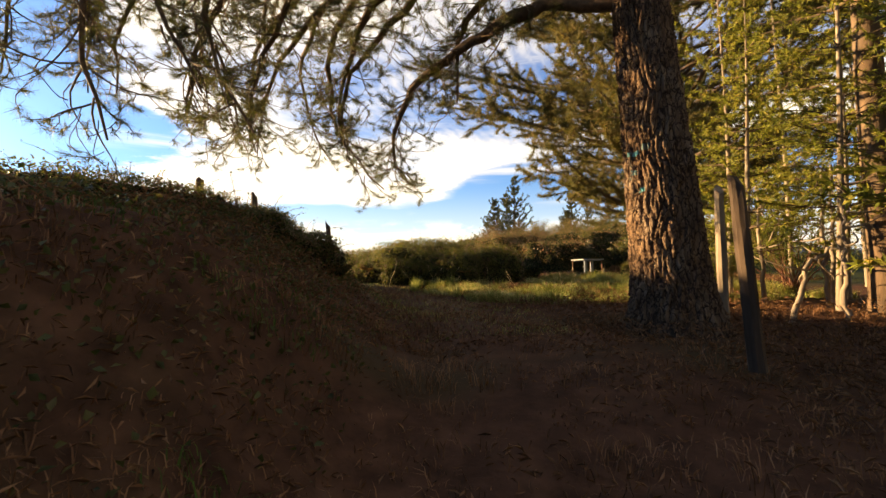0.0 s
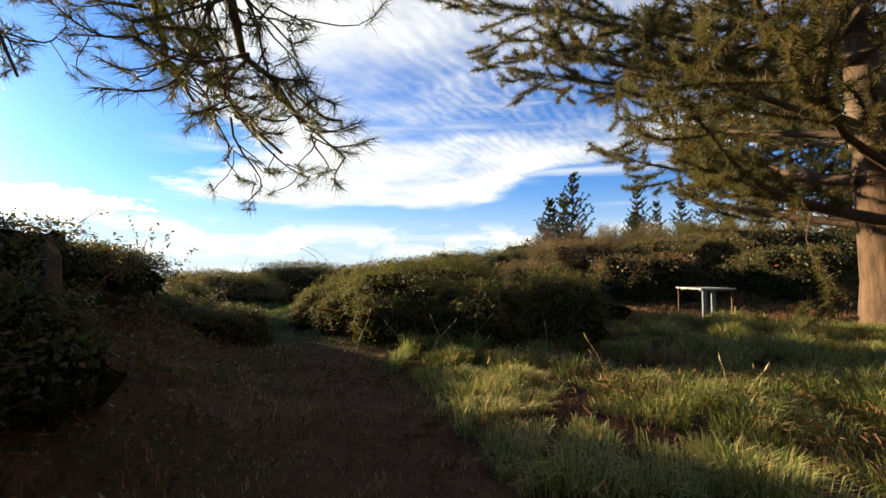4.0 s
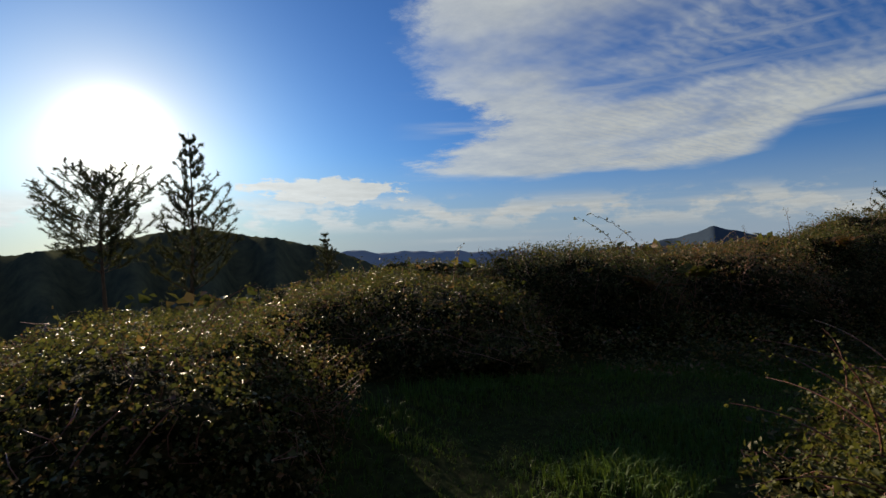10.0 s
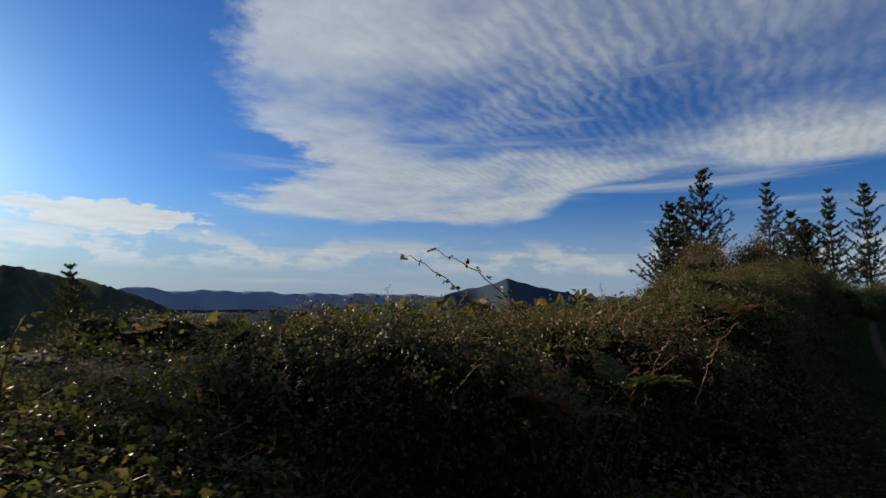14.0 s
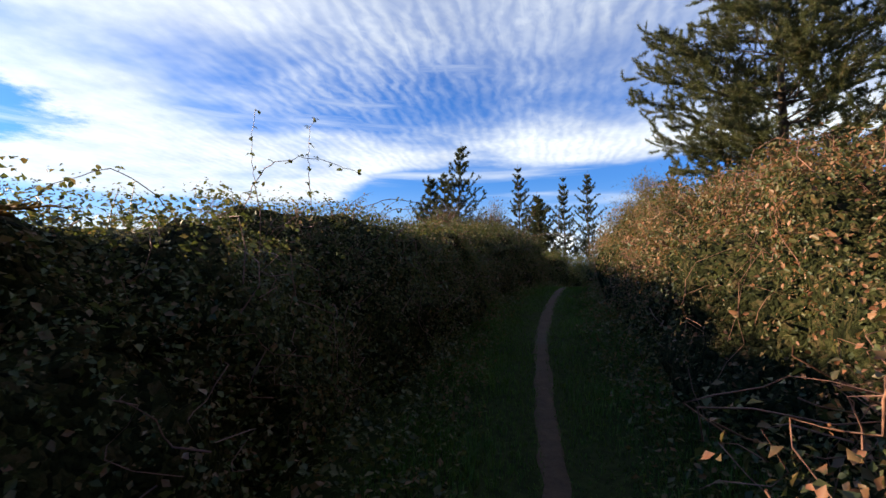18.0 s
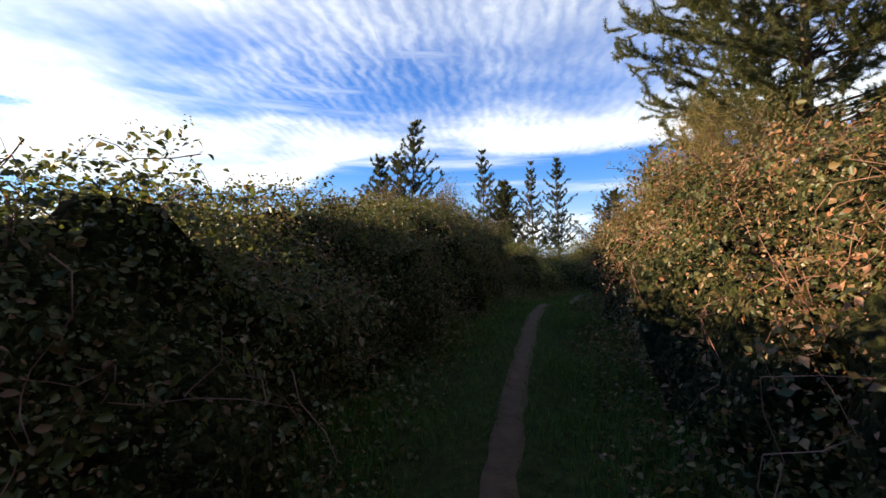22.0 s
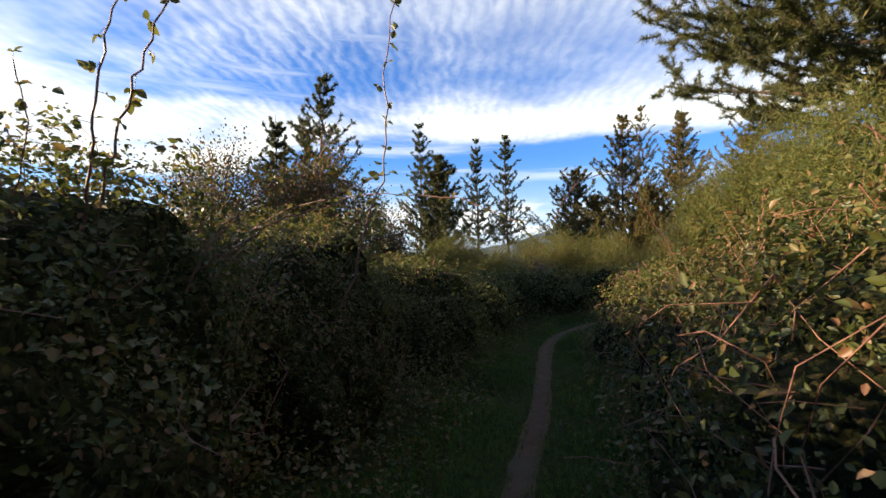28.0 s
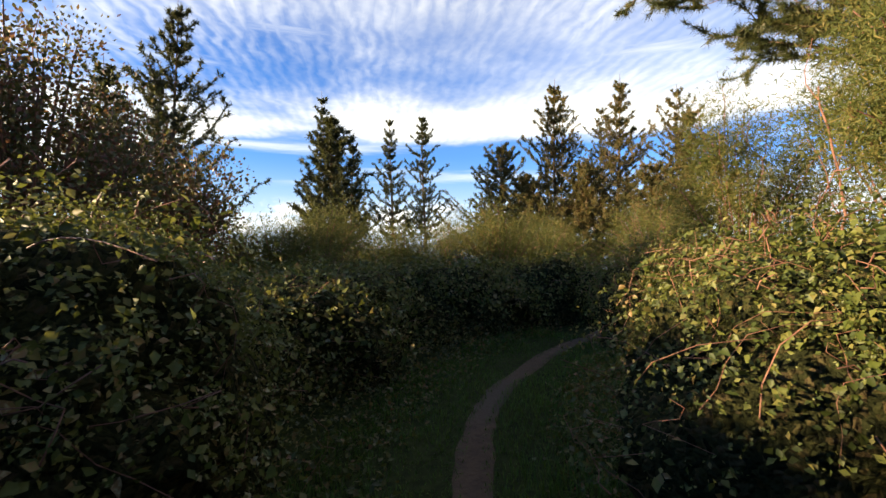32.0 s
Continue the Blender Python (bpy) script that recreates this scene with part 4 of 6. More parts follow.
def pine(name, x, y, height, r0, seed, label, lean=(0, 0), start=0.25, reach=3.0, whorls=14, per=5, sag=0.15, needle=0.12, bunch=10, plume=9.0, mat=None, width=0.0016, cone=True, sides=10, z=None, only=None, subs=7, limb_r=0.28, group="", rise=0.25, boughs=(), fine_twigs=(0.4, 0.6, 0.8), spread=0.7, split=False, sub_len=0.3, hang=0.0, bare=0.3, trunk_mat=None, trunk=True, ragged=False):
    """A pine: tapered trunk, whorls of limbs with side shoots, plumes of needles along the outer parts."""
    rng = np.random.default_rng(4000 + seed)
    z0 = (gz(x, y) if z is None else z) - 0.1
    ob = new(name)
    ob.location = (x, y, z0 + 0.1)
    n = 14
    u = np.linspace(0, 1, n)
    ctr = np.stack([lean[0] * u * height + 0.012 * height * np.sin(u * 4 + seed), lean[1] * u * height + 0.012 * height * np.cos(u * 3 + seed), u * height - 0.1], 1)
    ctr[:, :2] -= ctr[0, :2]
    rad = r0 * (1 - 0.93 * u ** 0.9)
    rad[0] *= 1.25
    if trunk:
        tr = Tubes()
        tr.add(ctr, rad, sides, 0.05, rng)
        part("trunk", tr.mesh("trunk"), trunk_mat or BARK, ob)
    twig, P, D = Tubes(), [], []

    def feather(pts, lo):
        L = np.linalg.norm(np.diff(pts, axis=0), axis=1).sum()
        m = max(2, int(L * plume))
        v = np.linspace(lo, 1.0, m) + rng.uniform(-0.02, 0.02, m)
        s = np.linspace(0, 1, len(pts))
        P.append(np.stack([np.interp(v, s, pts[:, k]) for k in range(3)], 1))
        D.append(np.stack([np.interp(v, s, np.gradient(pts[:, k])) for k in range(3)], 1))

    for path in boughs:
        path = np.array(path, float) - np.array([x, y, z0 + 0.1])
        s = np.r_[0, np.cumsum(np.linalg.norm(np.diff(path, axis=0), axis=1))]
        pts = np.stack([np.interp(np.linspace(0, s[-1], 24), s, path[:, k]) for k in range(3)], 1)
        for _ in range(4):
            pts[1:-1] = 0.25 * pts[:-2] + 0.5 * pts[1:-1] + 0.25 * pts[2:]
        pts[1:-1] += 0.03 * rng.standard_normal((22, 3))
        own = Tubes()
        own.add(pts, np.linspace(0.13, 0.012, 24), 8, 0.06, rng)
        part("limb", own.mesh("limb"), TWIG, ob)
        for v in np.linspace(0.2, 1.0, 50):
            i0 = min(22, int(v * 23))
            d = unit(pts[i0 + 1] - pts[i0])
            sd = unit(0.6 * d + rng.standard_normal(3) * np.array([0.8, 0.8, 0.5]) + np.array([0, 0, -0.25]))
            sl = rng.uniform(0.35, 0.95)
            sp = curve_pts(pts[i0], sd, sl, 0.35, 7, rng, 0.1)
            twig.add(sp, np.linspace(0.012, 0.004, 7), 5)
            feather(sp[5:], 0.4)
            for w2 in np.linspace(0.25, 0.95, 5):
                o2 = np.array([np.interp(w2, np.linspace(0, 1, 7), sp[:, q2]) for q2 in range(3)])
                tp = curve_pts(o2, unit(0.7 * sd + 0.8 * rng.standard_normal(3) + np.array([0, 0, -0.15])), sl * rng.uniform(0.25, 0.6), 0.5, 6, rng, 0.12)
                twig.add(tp, np.linspace(0.006, 0.003, 6), 4)
                feather(tp[4:], 0.3)
    for k in range(whorls):
        f = start + (0.97 - start) * (k + rng.uniform(0, 0.6)) / whorls
        c = np.array([np.interp(f, u, ctr[:, q]) for q in range(3)])
        rr = np.interp(f, u, rad)
        span = reach * ((1 - f) / (1 - start)) ** 0.75 if cone else reach * (0.55 + 0.45 * math.sin(math.pi * min(1, (f - start) / (1 - start) + 0.15)))
        turn = rng.uniform(0, 2 * np.pi)
        for q in range(per):
            th = turn + 2 * np.pi * q / per + rng.uniform(-0.4, 0.4) if only is None else math.radians(rng.uniform(*only))
            d = unit(np.array([math.cos(th), math.sin(th), rise + 0.35 * f * (1 if cone else 0.3) + rng.uniform(-0.12, 0.12)]))
            L = max(0.25, span * (rng.uniform(0.35, 1.25) if ragged else rng.uniform(0.6, 1.1)))
            pts = curve_pts(c, d, L, sag, 9, rng, 0.07)
            own = Tubes() if split else twig
            own.add(pts, np.linspace(max(0.012, rr * limb_r), 0.005, 9), 6 if split else 4)
            if split:
                part("limb", own.mesh("limb"), TWIG, ob)
            feather(pts, max(bare, 0.45))
            m = max(2, int(subs * (0.4 + 0.6 * L / reach)))
            for v in np.linspace(0.22, 1.0, m):
                o = np.array([np.interp(v, np.linspace(0, 1, 9), pts[:, q2]) for q2 in range(3)])
                sd = unit(d * 0.8 + rng.standard_normal(3) * np.array([0.7, 0.7, 0.35]) + np.array([0, 0, 0.12 - hang]))
                sl = L * sub_len * rng.uniform(0.4, 1.1) * (1.3 - v * 0.7)
                sp = curve_pts(o, sd, sl, 0.3, 6, rng, 0.1)
                if width < 0.012:
                    twig.add(sp, np.linspace(0.009, 0.003, 6) * (1 + r0), 4)
                else:
                    twig.add(sp[::2], np.linspace(0.02, 0.006, 3), 3)
                feather(sp, bare)
                if fine_twigs:
                    for w2 in fine_twigs:
                        o2 = np.array([np.interp(w2, np.linspace(0, 1, 6), sp[:, q2]) for q2 in range(3)])
                        tp = curve_pts(o2, unit(sd + 0.8 * rng.standard_normal(3) + np.array([0, 0, 0.2 - hang])), sl * rng.uniform(0.25, 0.5), 0.3, 4, rng, 0.1)
                        if width < 0.012 and r0 > 0.1:
                            twig.add(tp, [0.005, 0.004, 0.003, 0.0025], 3)
                        feather(tp, 0.5)
    tagged(part("twig_mass", twig.mesh("twig_mass"), TWIG, ob), kind="stuff")
    P, D = np.concatenate(P), np.concatenate(D)
    tagged(part("foliage", tufts("foliage", P, D, needle * rng.uniform(0.7, 1.2, len(P)), bunch, rng, spread, width), mat or NEEDLE, ob), kind="stuff")
    return tagged(ob, label, "tree", group)


BOUGHS = [
    [(2.6, 5.9, 3.5), (1.2, 6.5, 3.75), (-0.3, 7.4, 3.2), (-1.0, 8.2, 2.3), (-0.6, 8.6, 1.6)],
    [(2.5, 5.9, 4.6), (0.5, 6.8, 5.2), (-2.0, 7.6, 4.6), (-3.2, 8.2, 3.2), (-3.4, 8.5, 2.2)],
    [(2.5, 5.8, 5.5), (-1.0, 6.0, 6.3), (-4.0, 6.4, 5.5), (-5.2, 6.8, 4.0), (-5.4, 7.0, 2.8)],
    [(2.5, 5.9, 5.0), (0.0, 7.0, 5.6), (-2.2, 8.6, 4.5), (-2.2, 9.3, 2.8), (-1.2, 9.6, 1.7)],
    [(2.5, 5.7, 5.0), (-0.5, 5.6, 5.4), (-3.0, 5.6, 4.8), (-4.2, 5.9, 3.4), (-4.4, 6.2, 2.4)],
    [(2.5, 5.9, 5.2), (-0.5, 7.4, 5.8), (-3.4, 9.0, 5.0), (-4.2, 9.6, 3.6), (-4.0, 9.9, 2.6)],
    [(2.5, 5.9, 6.0), (-1.2, 8.2, 6.2), (-3.2, 10.4, 5.2), (-3.4, 11.2, 3.8), (-2.8, 11.6, 2.8)],
    [(2.5, 5.9, 5.4), (0.6, 6.2, 5.6), (-1.6, 6.4, 5.2), (-2.6, 6.7, 4.2), (-2.7, 7.0, 3.2)],
    [(2.5, 5.7, 5.6), (-1.5, 5.0, 5.6), (-4.2, 5.0, 4.6), (-5.2, 5.3, 3.4), (-5.4, 5.6, 2.5)],
    [(2.5, 5.7, 5.2), (-1.0, 4.6, 5.2), (-3.0, 4.5, 4.2), (-3.7, 4.7, 3.2), (-3.8, 4.9, 2.5)],
    [(2.5, 5.9, 4.4), (0.2, 7.2, 4.9), (-1.6, 8.4, 3.9), (-2.0, 8.9, 2.8), (-1.7, 9.2, 2.0)],
    [(2.5, 5.9, 5.0), (0.2, 6.0, 5.3), (-1.8, 6.2, 4.2), (-2.6, 6.5, 3.0), (-2.8, 6.7, 1.9)],
    [(2.6, 5.9, 4.2), (1.6, 6.4, 4.6), (0.6, 7.2, 4.3), (0.2, 7.9, 3.6), (0.3, 8.3, 3.0)],
    [(2.5, 5.8, 5.3), (-0.6, 6.2, 5.6), (-2.8, 6.5, 4.6), (-3.7, 6.8, 3.2), (-3.9, 7.0, 2.3)],
    [(2.5, 5.8, 5.0), (-0.8, 5.9, 5.0), (-2.9, 6.1, 3.9), (-3.5, 6.3, 2.9), (-3.6, 6.5, 2.1)],
    [(2.5, 5.9, 4.8), (0.4, 6.4, 4.9), (-1.2, 7.0, 4.0), (-1.7, 7.5, 2.9), (-1.6, 7.9, 2.0)],
    [(2.5, 5.7, 5.4), (-1.5, 4.6, 5.2), (-3.2, 4.2, 3.6), (-3.5, 4.3, 2.2), (-3.2, 4.4, 1.3)],
    [(2.5, 5.7, 5.2), (-0.6, 4.7, 5.0), (-2.0, 4.6, 3.8), (-2.6, 4.7, 2.6), (-2.0, 4.9, 1.5)],
    [(2.5, 5.7, 5.5), (-2.0, 4.0, 5.2), (-3.6, 3.6, 4.0), (-4.4, 3.7, 2.9), (-4.6, 3.9, 1.9)],
    [(2.5, 5.7, 5.3), (-1.2, 4.3, 5.0), (-2.7, 4.2, 3.7), (-3.0, 4.5, 2.6), (-2.5, 4.8, 1.9)],
]
pine("big_pine_tree", 2.95, 5.9, 15, 0.46, 1, "large old pine with deeply furrowed bark beside the track", lean=(-0.08, 0.0), start=0.36, reach=5.0, whorls=6, per=5, needle=0.14, bunch=34, plume=9, width=0.0019, cone=False, subs=9, split=True, hang=0.3, sub_len=0.3, bare=0.5, boughs=BOUGHS, trunk=False)
pine("spreading_pine_tree", 8.4, 16.3, 14, 0.5, 2, "spreading pine with low sweeping branches near the table", lean=(-0.04, 0), start=0.15, reach=8.2, whorls=12, per=6, needle=0.21, bunch=30, plume=9, width=0.007, mat=NEEDLE_TAN, cone=False, sides=18, subs=15, split=True, hang=0.1, bare=0.3, spread=1.15, sub_len=0.4)
FAR = "young pine standing among the brambles"
for q, (x, y, h, tipz, rch) in enumerate([(10.4, 67.0, 13, 14.2, 3.4), (7.4, 67.5, 10, 10.9, 2.6), (9.6, 71, 12, 12.0, 2.6), (23.0, 83.0, 14, 16.2, 2.7), (30.4, 83.8, 13.5, 15.2, 2.6), (32.7, 81.0, 14, 15.6, 2.8), (27.0, 86, 12, 13.2, 2.5), (53, 82, 19, 21.4, 4.8), (16.5, 62.0, 7, 8.0, 2.2), (47.8, 64.1, 14, 15.7, 4.2), (58, 80, 18, 20.0, 4.8)]):
    pine("young_pine_tree", x, y, h, 0.16, 10 + q, FAR, start=0.06, reach=rch * 1.1, whorls=14, per=6, needle=0.26, bunch=10, plume=5, mat=NEEDLE_TAN if x > 35 else NEEDLE_FAR, width=0.027, z=tipz - h, sides=6, group="young pines", subs=6, rise=0.45, sag=0.4, bare=0.15, ragged=True, spread=0.8, fine_twigs=(0.5, 0.8), sub_len=0.38)
BUSHY = "bushy young pine with browning lower branches"
for q, (x, y, h, tipz, rch) in enumerate([(29.6, 60.2, 11, 11.7, 2.9), (25.9, 60.9, 7.5, 7.7, 3.3), (31.2, 57.3, 11, 11.3, 2.8), (25.4, 58.4, 5.5, 5.4, 2.8), (27.4, 56.2, 6.0, 5.9, 2.9), (29.4, 53.8, 5.6, 5.6, 2.8), (33.6, 54.4, 9, 9.2, 2.8)]):
    pine("bushy_pine_tree", x, y, h, 0.14, 110 + q, BUSHY, start=0.04, reach=rch, whorls=15, per=7, needle=0.17, bunch=15, plume=5, mat=NEEDLE_TAN, width=0.017, z=tipz - h, sides=6, group="bushy pines", subs=7, rise=0.5, sag=0.3, bare=0.12, ragged=True, spread=1.0, fine_twigs=(0.5, 0.8), sub_len=0.4)
pine("backlit_pine_tree", -41.0, 33.3, 15, 0.2, 30, "spired pine against the sun", start=0.15, reach=4.4, whorls=13, per=5, ragged=True, needle=0.26, bunch=10, plume=5, mat=NEEDLE_FAR, width=0.022, z=-4.4, sides=6, rise=0.6, subs=7, sag=0.3, sub_len=0.4)
pine("backlit_pine_tree", -49.4, 30.5, 12, 0.2, 33, "broad open-crowned pine against the sun", start=0.3, reach=5.0, whorls=12, per=5, needle=0.26, bunch=10, plume=5, mat=NEEDLE_FAR, width=0.022, z=-4.2, sides=6, rise=0.6, cone=False, subs=8, sag=0.3, sub_len=0.4)
pine("valley_pine_tree", -43.8, 49.9, 9, 0.14, 31, "small pine on the slope below the path", start=0.05, reach=2.6, whorls=14, per=6, needle=0.25, bunch=9, plume=5, mat=NEEDLE_FAR, width=0.02, z=-5.9, sides=6, subs=5, sag=0.3)
pine("tall_pine_tree", 22.0, 42.8, 17, 0.4, 32, "tall dense pine above the bramble hedge", start=0.24, reach=7.2, whorls=13, per=7, needle=0.22, bunch=26, plume=7, width=0.010, sides=10, cone=False, subs=15, bare=0.4, spread=1.1, split=True, sub_len=0.38, fine_twigs=(0.35, 0.55, 0.75, 0.9))
EDGE_WOOD = "young conifer with thin pale trunk and yellow-green foliage"
for q, (x, y, h, rch) in enumerate([(6.2, 7.3, 9, 2.0), (7.6, 8.8, 10, 2.2), (9.2, 9.0, 10, 2.4), (7.2, 6.6, 9, 2.0), (10.5, 11.5, 11, 2.6), (5.2, 7.9, 6, 1.6), (8.8, 7.2, 9, 2.2), (6.0, 9.8, 8, 2.0), (8.2, 11.0, 10, 2.4), (11.5, 9.5, 10, 2.6)]):
    pine("slim_conifer_tree", x, y, h, 0.06, 50 + q, EDGE_WOOD, start=0.16, reach=rch, whorls=14, per=5, needle=0.10, bunch=8, plume=9, mat=CONIFER, width=0.010, sides=8, group="slim conifers", subs=6, rise=0.05, sag=0.1, hang=0.3, bare=0.2, trunk_mat=POST, fine_twigs=(0.6,))
# more conifers, out of view, added to block skylight round the first stretch
for q, (x, y, h, rch) in enumerate([(5.6, 2.2, 9, 2.6), (6.6, 4.4, 9, 2.4), (7.6, -0.4, 10, 3.0), (4.6, -3.2, 10, 3.0), (9.4, 3.2, 11, 3.0), (1.4, -5.6, 10, 3.2), (-2.6, -5.4, 9, 3.0), (-5.6, -3.4, 9, 3.0), (8.4, -4.6, 11, 3.4), (11.6, 1.0, 11, 3.2), (12.2, 5.6, 11, 3.0), (9.6, 5.8, 10, 2.6)]):
    pine("slim_conifer_tree", x, y, h, 0.09, 80 + q, EDGE_WOOD, start=0.08, reach=rch, whorls=13, per=6, needle=0.24, bunch=8, plume=5, mat=CONIFER, width=0.03, sides=7, group="slim conifers", subs=6, rise=0.05, sag=0.1, hang=0.25, bare=0.15, trunk_mat=POST, fine_twigs=())
pine("ivy_clad_pine_tree", 7.05, 7.3, 13, 0.27, 60, "pine with lichen-yellow bark at the wood's edge", start=0.4, reach=3.0, whorls=7, per=4, needle=0.12, bunch=12, plume=6, width=0.003, cone=False, subs=7)


# ---- grass ----
def sward(name, x0, x1, y0, y1, n, h, mat, label, seed, keep=None, width=0.004):
    rng = np.random.default_rng(7000 + seed)
    x, y = rng.uniform(x0, x1, n), rng.uniform(y0, y1, n)
    clump = wobble(x * 1.7, y * 1.7, 2.1) + wobble(y, x, 5.3)
    ok = clump > rng.uniform(-1.6, 0.6, n)
    d = np.sqrt(((x[:, None] - TRACK[::2, 0]) ** 2 + (y[:, None] - TRACK[::2, 1]) ** 2).min(1))
    ok &= d > 0.18
    if keep:
        ok &= keep(x, y, d)
    x, y, d = x[ok], y[ok], d[ok]
    P = np.stack([x, y, ground(x, y) - 0.01], 1)
    tuss = rng.uniform((x0, y0), (x1, y1), (max(8, int((x1 - x0) * (y1 - y0) * 2.2)), 2))
    near = np.empty(len(x), int)
    for a in range(0, len(x), 8000):
        near[a:a + 8000] = ((x[a:a + 8000, None] - tuss[:, 0]) ** 2 + (y[a:a + 8000, None] - tuss[:, 1]) ** 2).argmin(1)
    away = np.stack([x, y], 1) - tuss[near]
    far = np.linalg.norm(away, axis=1)
    x, y = x - 0.22 * away[:, 0], y - 0.22 * away[:, 1]
    P = np.stack([x, y, ground(x, y) - 0.01], 1)
    big = rng.uniform(0.55, 1.3, len(tuss))[near]
    hh = h * rng.uniform(0.4, 1.15, len(x)) * big * (1.15 - np.clip(far, 0, 0.6))
    out = np.concatenate([3.0 * away, np.zeros((len(x), 1))], 1)
    return tagged(part(name, blades(name, P, np.maximum(hh, 0.03), width * rng.uniform(0.6, 1.3, len(x)), rng, 1.25, out), mat), label, "grass", kind="stuff")


def strip(name, t0, t1, lo, hi, n, h, mat, label, seed, width, lean=0.9, power=1.0):
    """Grass in a strip on both sides of the walked line, between two of its points."""
    rng = np.random.default_rng(7100 + seed)
    k = rng.uniform(t0, t1, n) * (len(TRACK) - 2)
    i0, fr = k.astype(int), (k % 1)[:, None]
    c = TRACK[i0, :2] * (1 - fr) + TRACK[i0 + 1, :2] * fr
    off = (lo + (hi - lo) * rng.uniform(0, 1, n) ** power) * rng.choice([-1, 1], n)
    d = TDIR[i0]
    x, y = c[:, 0] + d[:, 1] * off, c[:, 1] - d[:, 0] * off
    P = np.stack([x, y, ground(x, y) - 0.01], 1)
    hh = h * rng.uniform(0.35, 1.2, n) * (0.75 + 0.4 * wobble(x, y, 2.3)) * np.clip(0.4 + np.abs(off), 0.5, 1.2)
    return tagged(part(name, blades(name, P, np.maximum(hh, 0.02), width * rng.uniform(0.6, 1.3, n), rng, lean), mat), label, "grass", kind="stuff")


sward("dry_grass", -3.0, 8.0, 8.8, 17.5, 170000, 0.34, GRASS, "long dry yellowing grass in the sunlit clearing", 1, lambda x, y, d: (d > 0.5) & (x > np.interp(y, TRACK[:60, 1], TRACK[:60, 0])), 0.005)
sward("russet_grass", -2.4, 3.6, 12.0, 15.2, 16000, 0.24, LITTER, "russet withered grass at the foot of the bramble mound", 9, lambda x, y, d: (d > 0.9) & (wobble(x, y, 0.8) > -0.3), 0.005)
sward("table_grass", 2.0, 12.0, 14.0, 22.0, 32000, 0.22, LITTER, "reddish dry grass round the table", 4, lambda x, y, d: d > 2.0, 0.006)
sward("bank_tufts", -2.9, -0.8, 1.2, 11.0, 7000, 0.13, GRASS_GREEN, "dark green grass tufts at the foot of the bank", 8, lambda x, y, d: wobble(x, y, 1.1) > 0.1, 0.004)
strip("verge_grass", 0.36, 0.97, 0.06, 1.25, 118000, 0.14, GRASS_GREEN, "short green grass on both sides of the footpath", 2, 0.0035)
strip("trodden_grass", 0.29, 0.43, 0.0, 0.9, 14000, 0.10, GRASS_GREEN, "short trampled green grass between the brambles", 6, 0.004)
strip("track_grass", 0.15, 0.31, 0.0, 1.3, 9000, 0.09, GRASS, "short trampled grass on the track", 5, 0.004)
sward("bank_grass", -6, 6, -2, 11, 55000, 0.16, LITTER, "withered grass and needle litter on the shaded track", 3, None, 0.0035)


def carpet(name, n, label, seed, pick, size, mat, lift, wide=0.6):
    """Low leaves over the soil where no single plant can be told apart."""
    rng = np.random.default_rng(7600 + seed)
    x, y, tall = pick(rng, n)
    P = np.stack([x, y, ground(x, y) + tall * lift * rng.uniform(0, 1, len(x))], 1)
    N = unit(rng.standard_normal(P.shape) * 0.7 + np.array([0, 0, 0.8]))
    D = unit(np.cross(N, rng.standard_normal(P.shape)))
    return tagged(part(name, leaves(name, P, D, N, size * rng.uniform(0.5, 1.4, len(x)), wide, 0.15, False), mat), label, "undergrowth", kind="stuff")


def beside(t0, t1, lo, hi):
    def pick(rng, n):
        k = rng.uniform(t0, t1, n) * (len(TRACK) - 2)
        i0 = k.astype(int)
        off = (lo + (hi - lo) * rng.uniform(0, 1, n)) * rng.choice([-1, 1], n)
        x, y = TRACK[i0, 0] + TDIR[i0, 1] * off + 0.1 * rng.standard_normal(n), TRACK[i0, 1] - TDIR[i0, 0] * off + 0.1 * rng.standard_normal(n)
        return x, y, np.clip((np.abs(off) - lo) / 0.8, 0.05, 1)
    return pick


def slopes(rng, n):
    r, a = 9 + 110 * rng.uniform(0, 1, n) ** 1.6, rng.uniform(radians(-120), radians(70), n)
    x, y = -2 + r * np.sin(a), 22 + r * np.cos(a)
    d = np.sqrt(((x[:, None] - TRACK[::4, 0]) ** 2 + (y[:, None] - TRACK[::4, 1]) ** 2).min(1))
    ok = (d > 6.5) & ((y > 19) | (d > 14))
    return x[ok], y[ok], (1 + 0.8 * wobble(x, y, 0.5))[ok]


def bank_floor(rng, n):
    x, y = rng.uniform(-7, 6.5, n), rng.uniform(-2, 12.5, n)
    d = np.sqrt(((x[:, None] - TRACK[::2, 0]) ** 2 + (y[:, None] - TRACK[::2, 1]) ** 2).min(1))
    ok = wobble(x, y, 0.9) + wobble(y, x, 2.7) > rng.uniform(-1.2, 0.8, n)
    return x[ok], y[ok], np.clip((d - 0.6) / 1.5, 0.04, 1)[ok]


def bank_side(rng, n):
    x, y = rng.uniform(-6.5, -0.6, n), rng.uniform(-1, 14.5, n)
    d = np.sqrt(((x[:, None] - TRACK[::2, 0]) ** 2 + (y[:, None] - TRACK[::2, 1]) ** 2).min(1))
    ok = (d > 0.9) & (d / 2.6 + 0.5 * wobble(x, y, 1.4) > rng.uniform(0.1, 1.0, n)) & (x < np.interp(y, TRACK[:80, 1], TRACK[:80, 0]))
    return x[ok], y[ok], np.clip((d - 0.6) / 1.5, 0.1, 1)[ok]


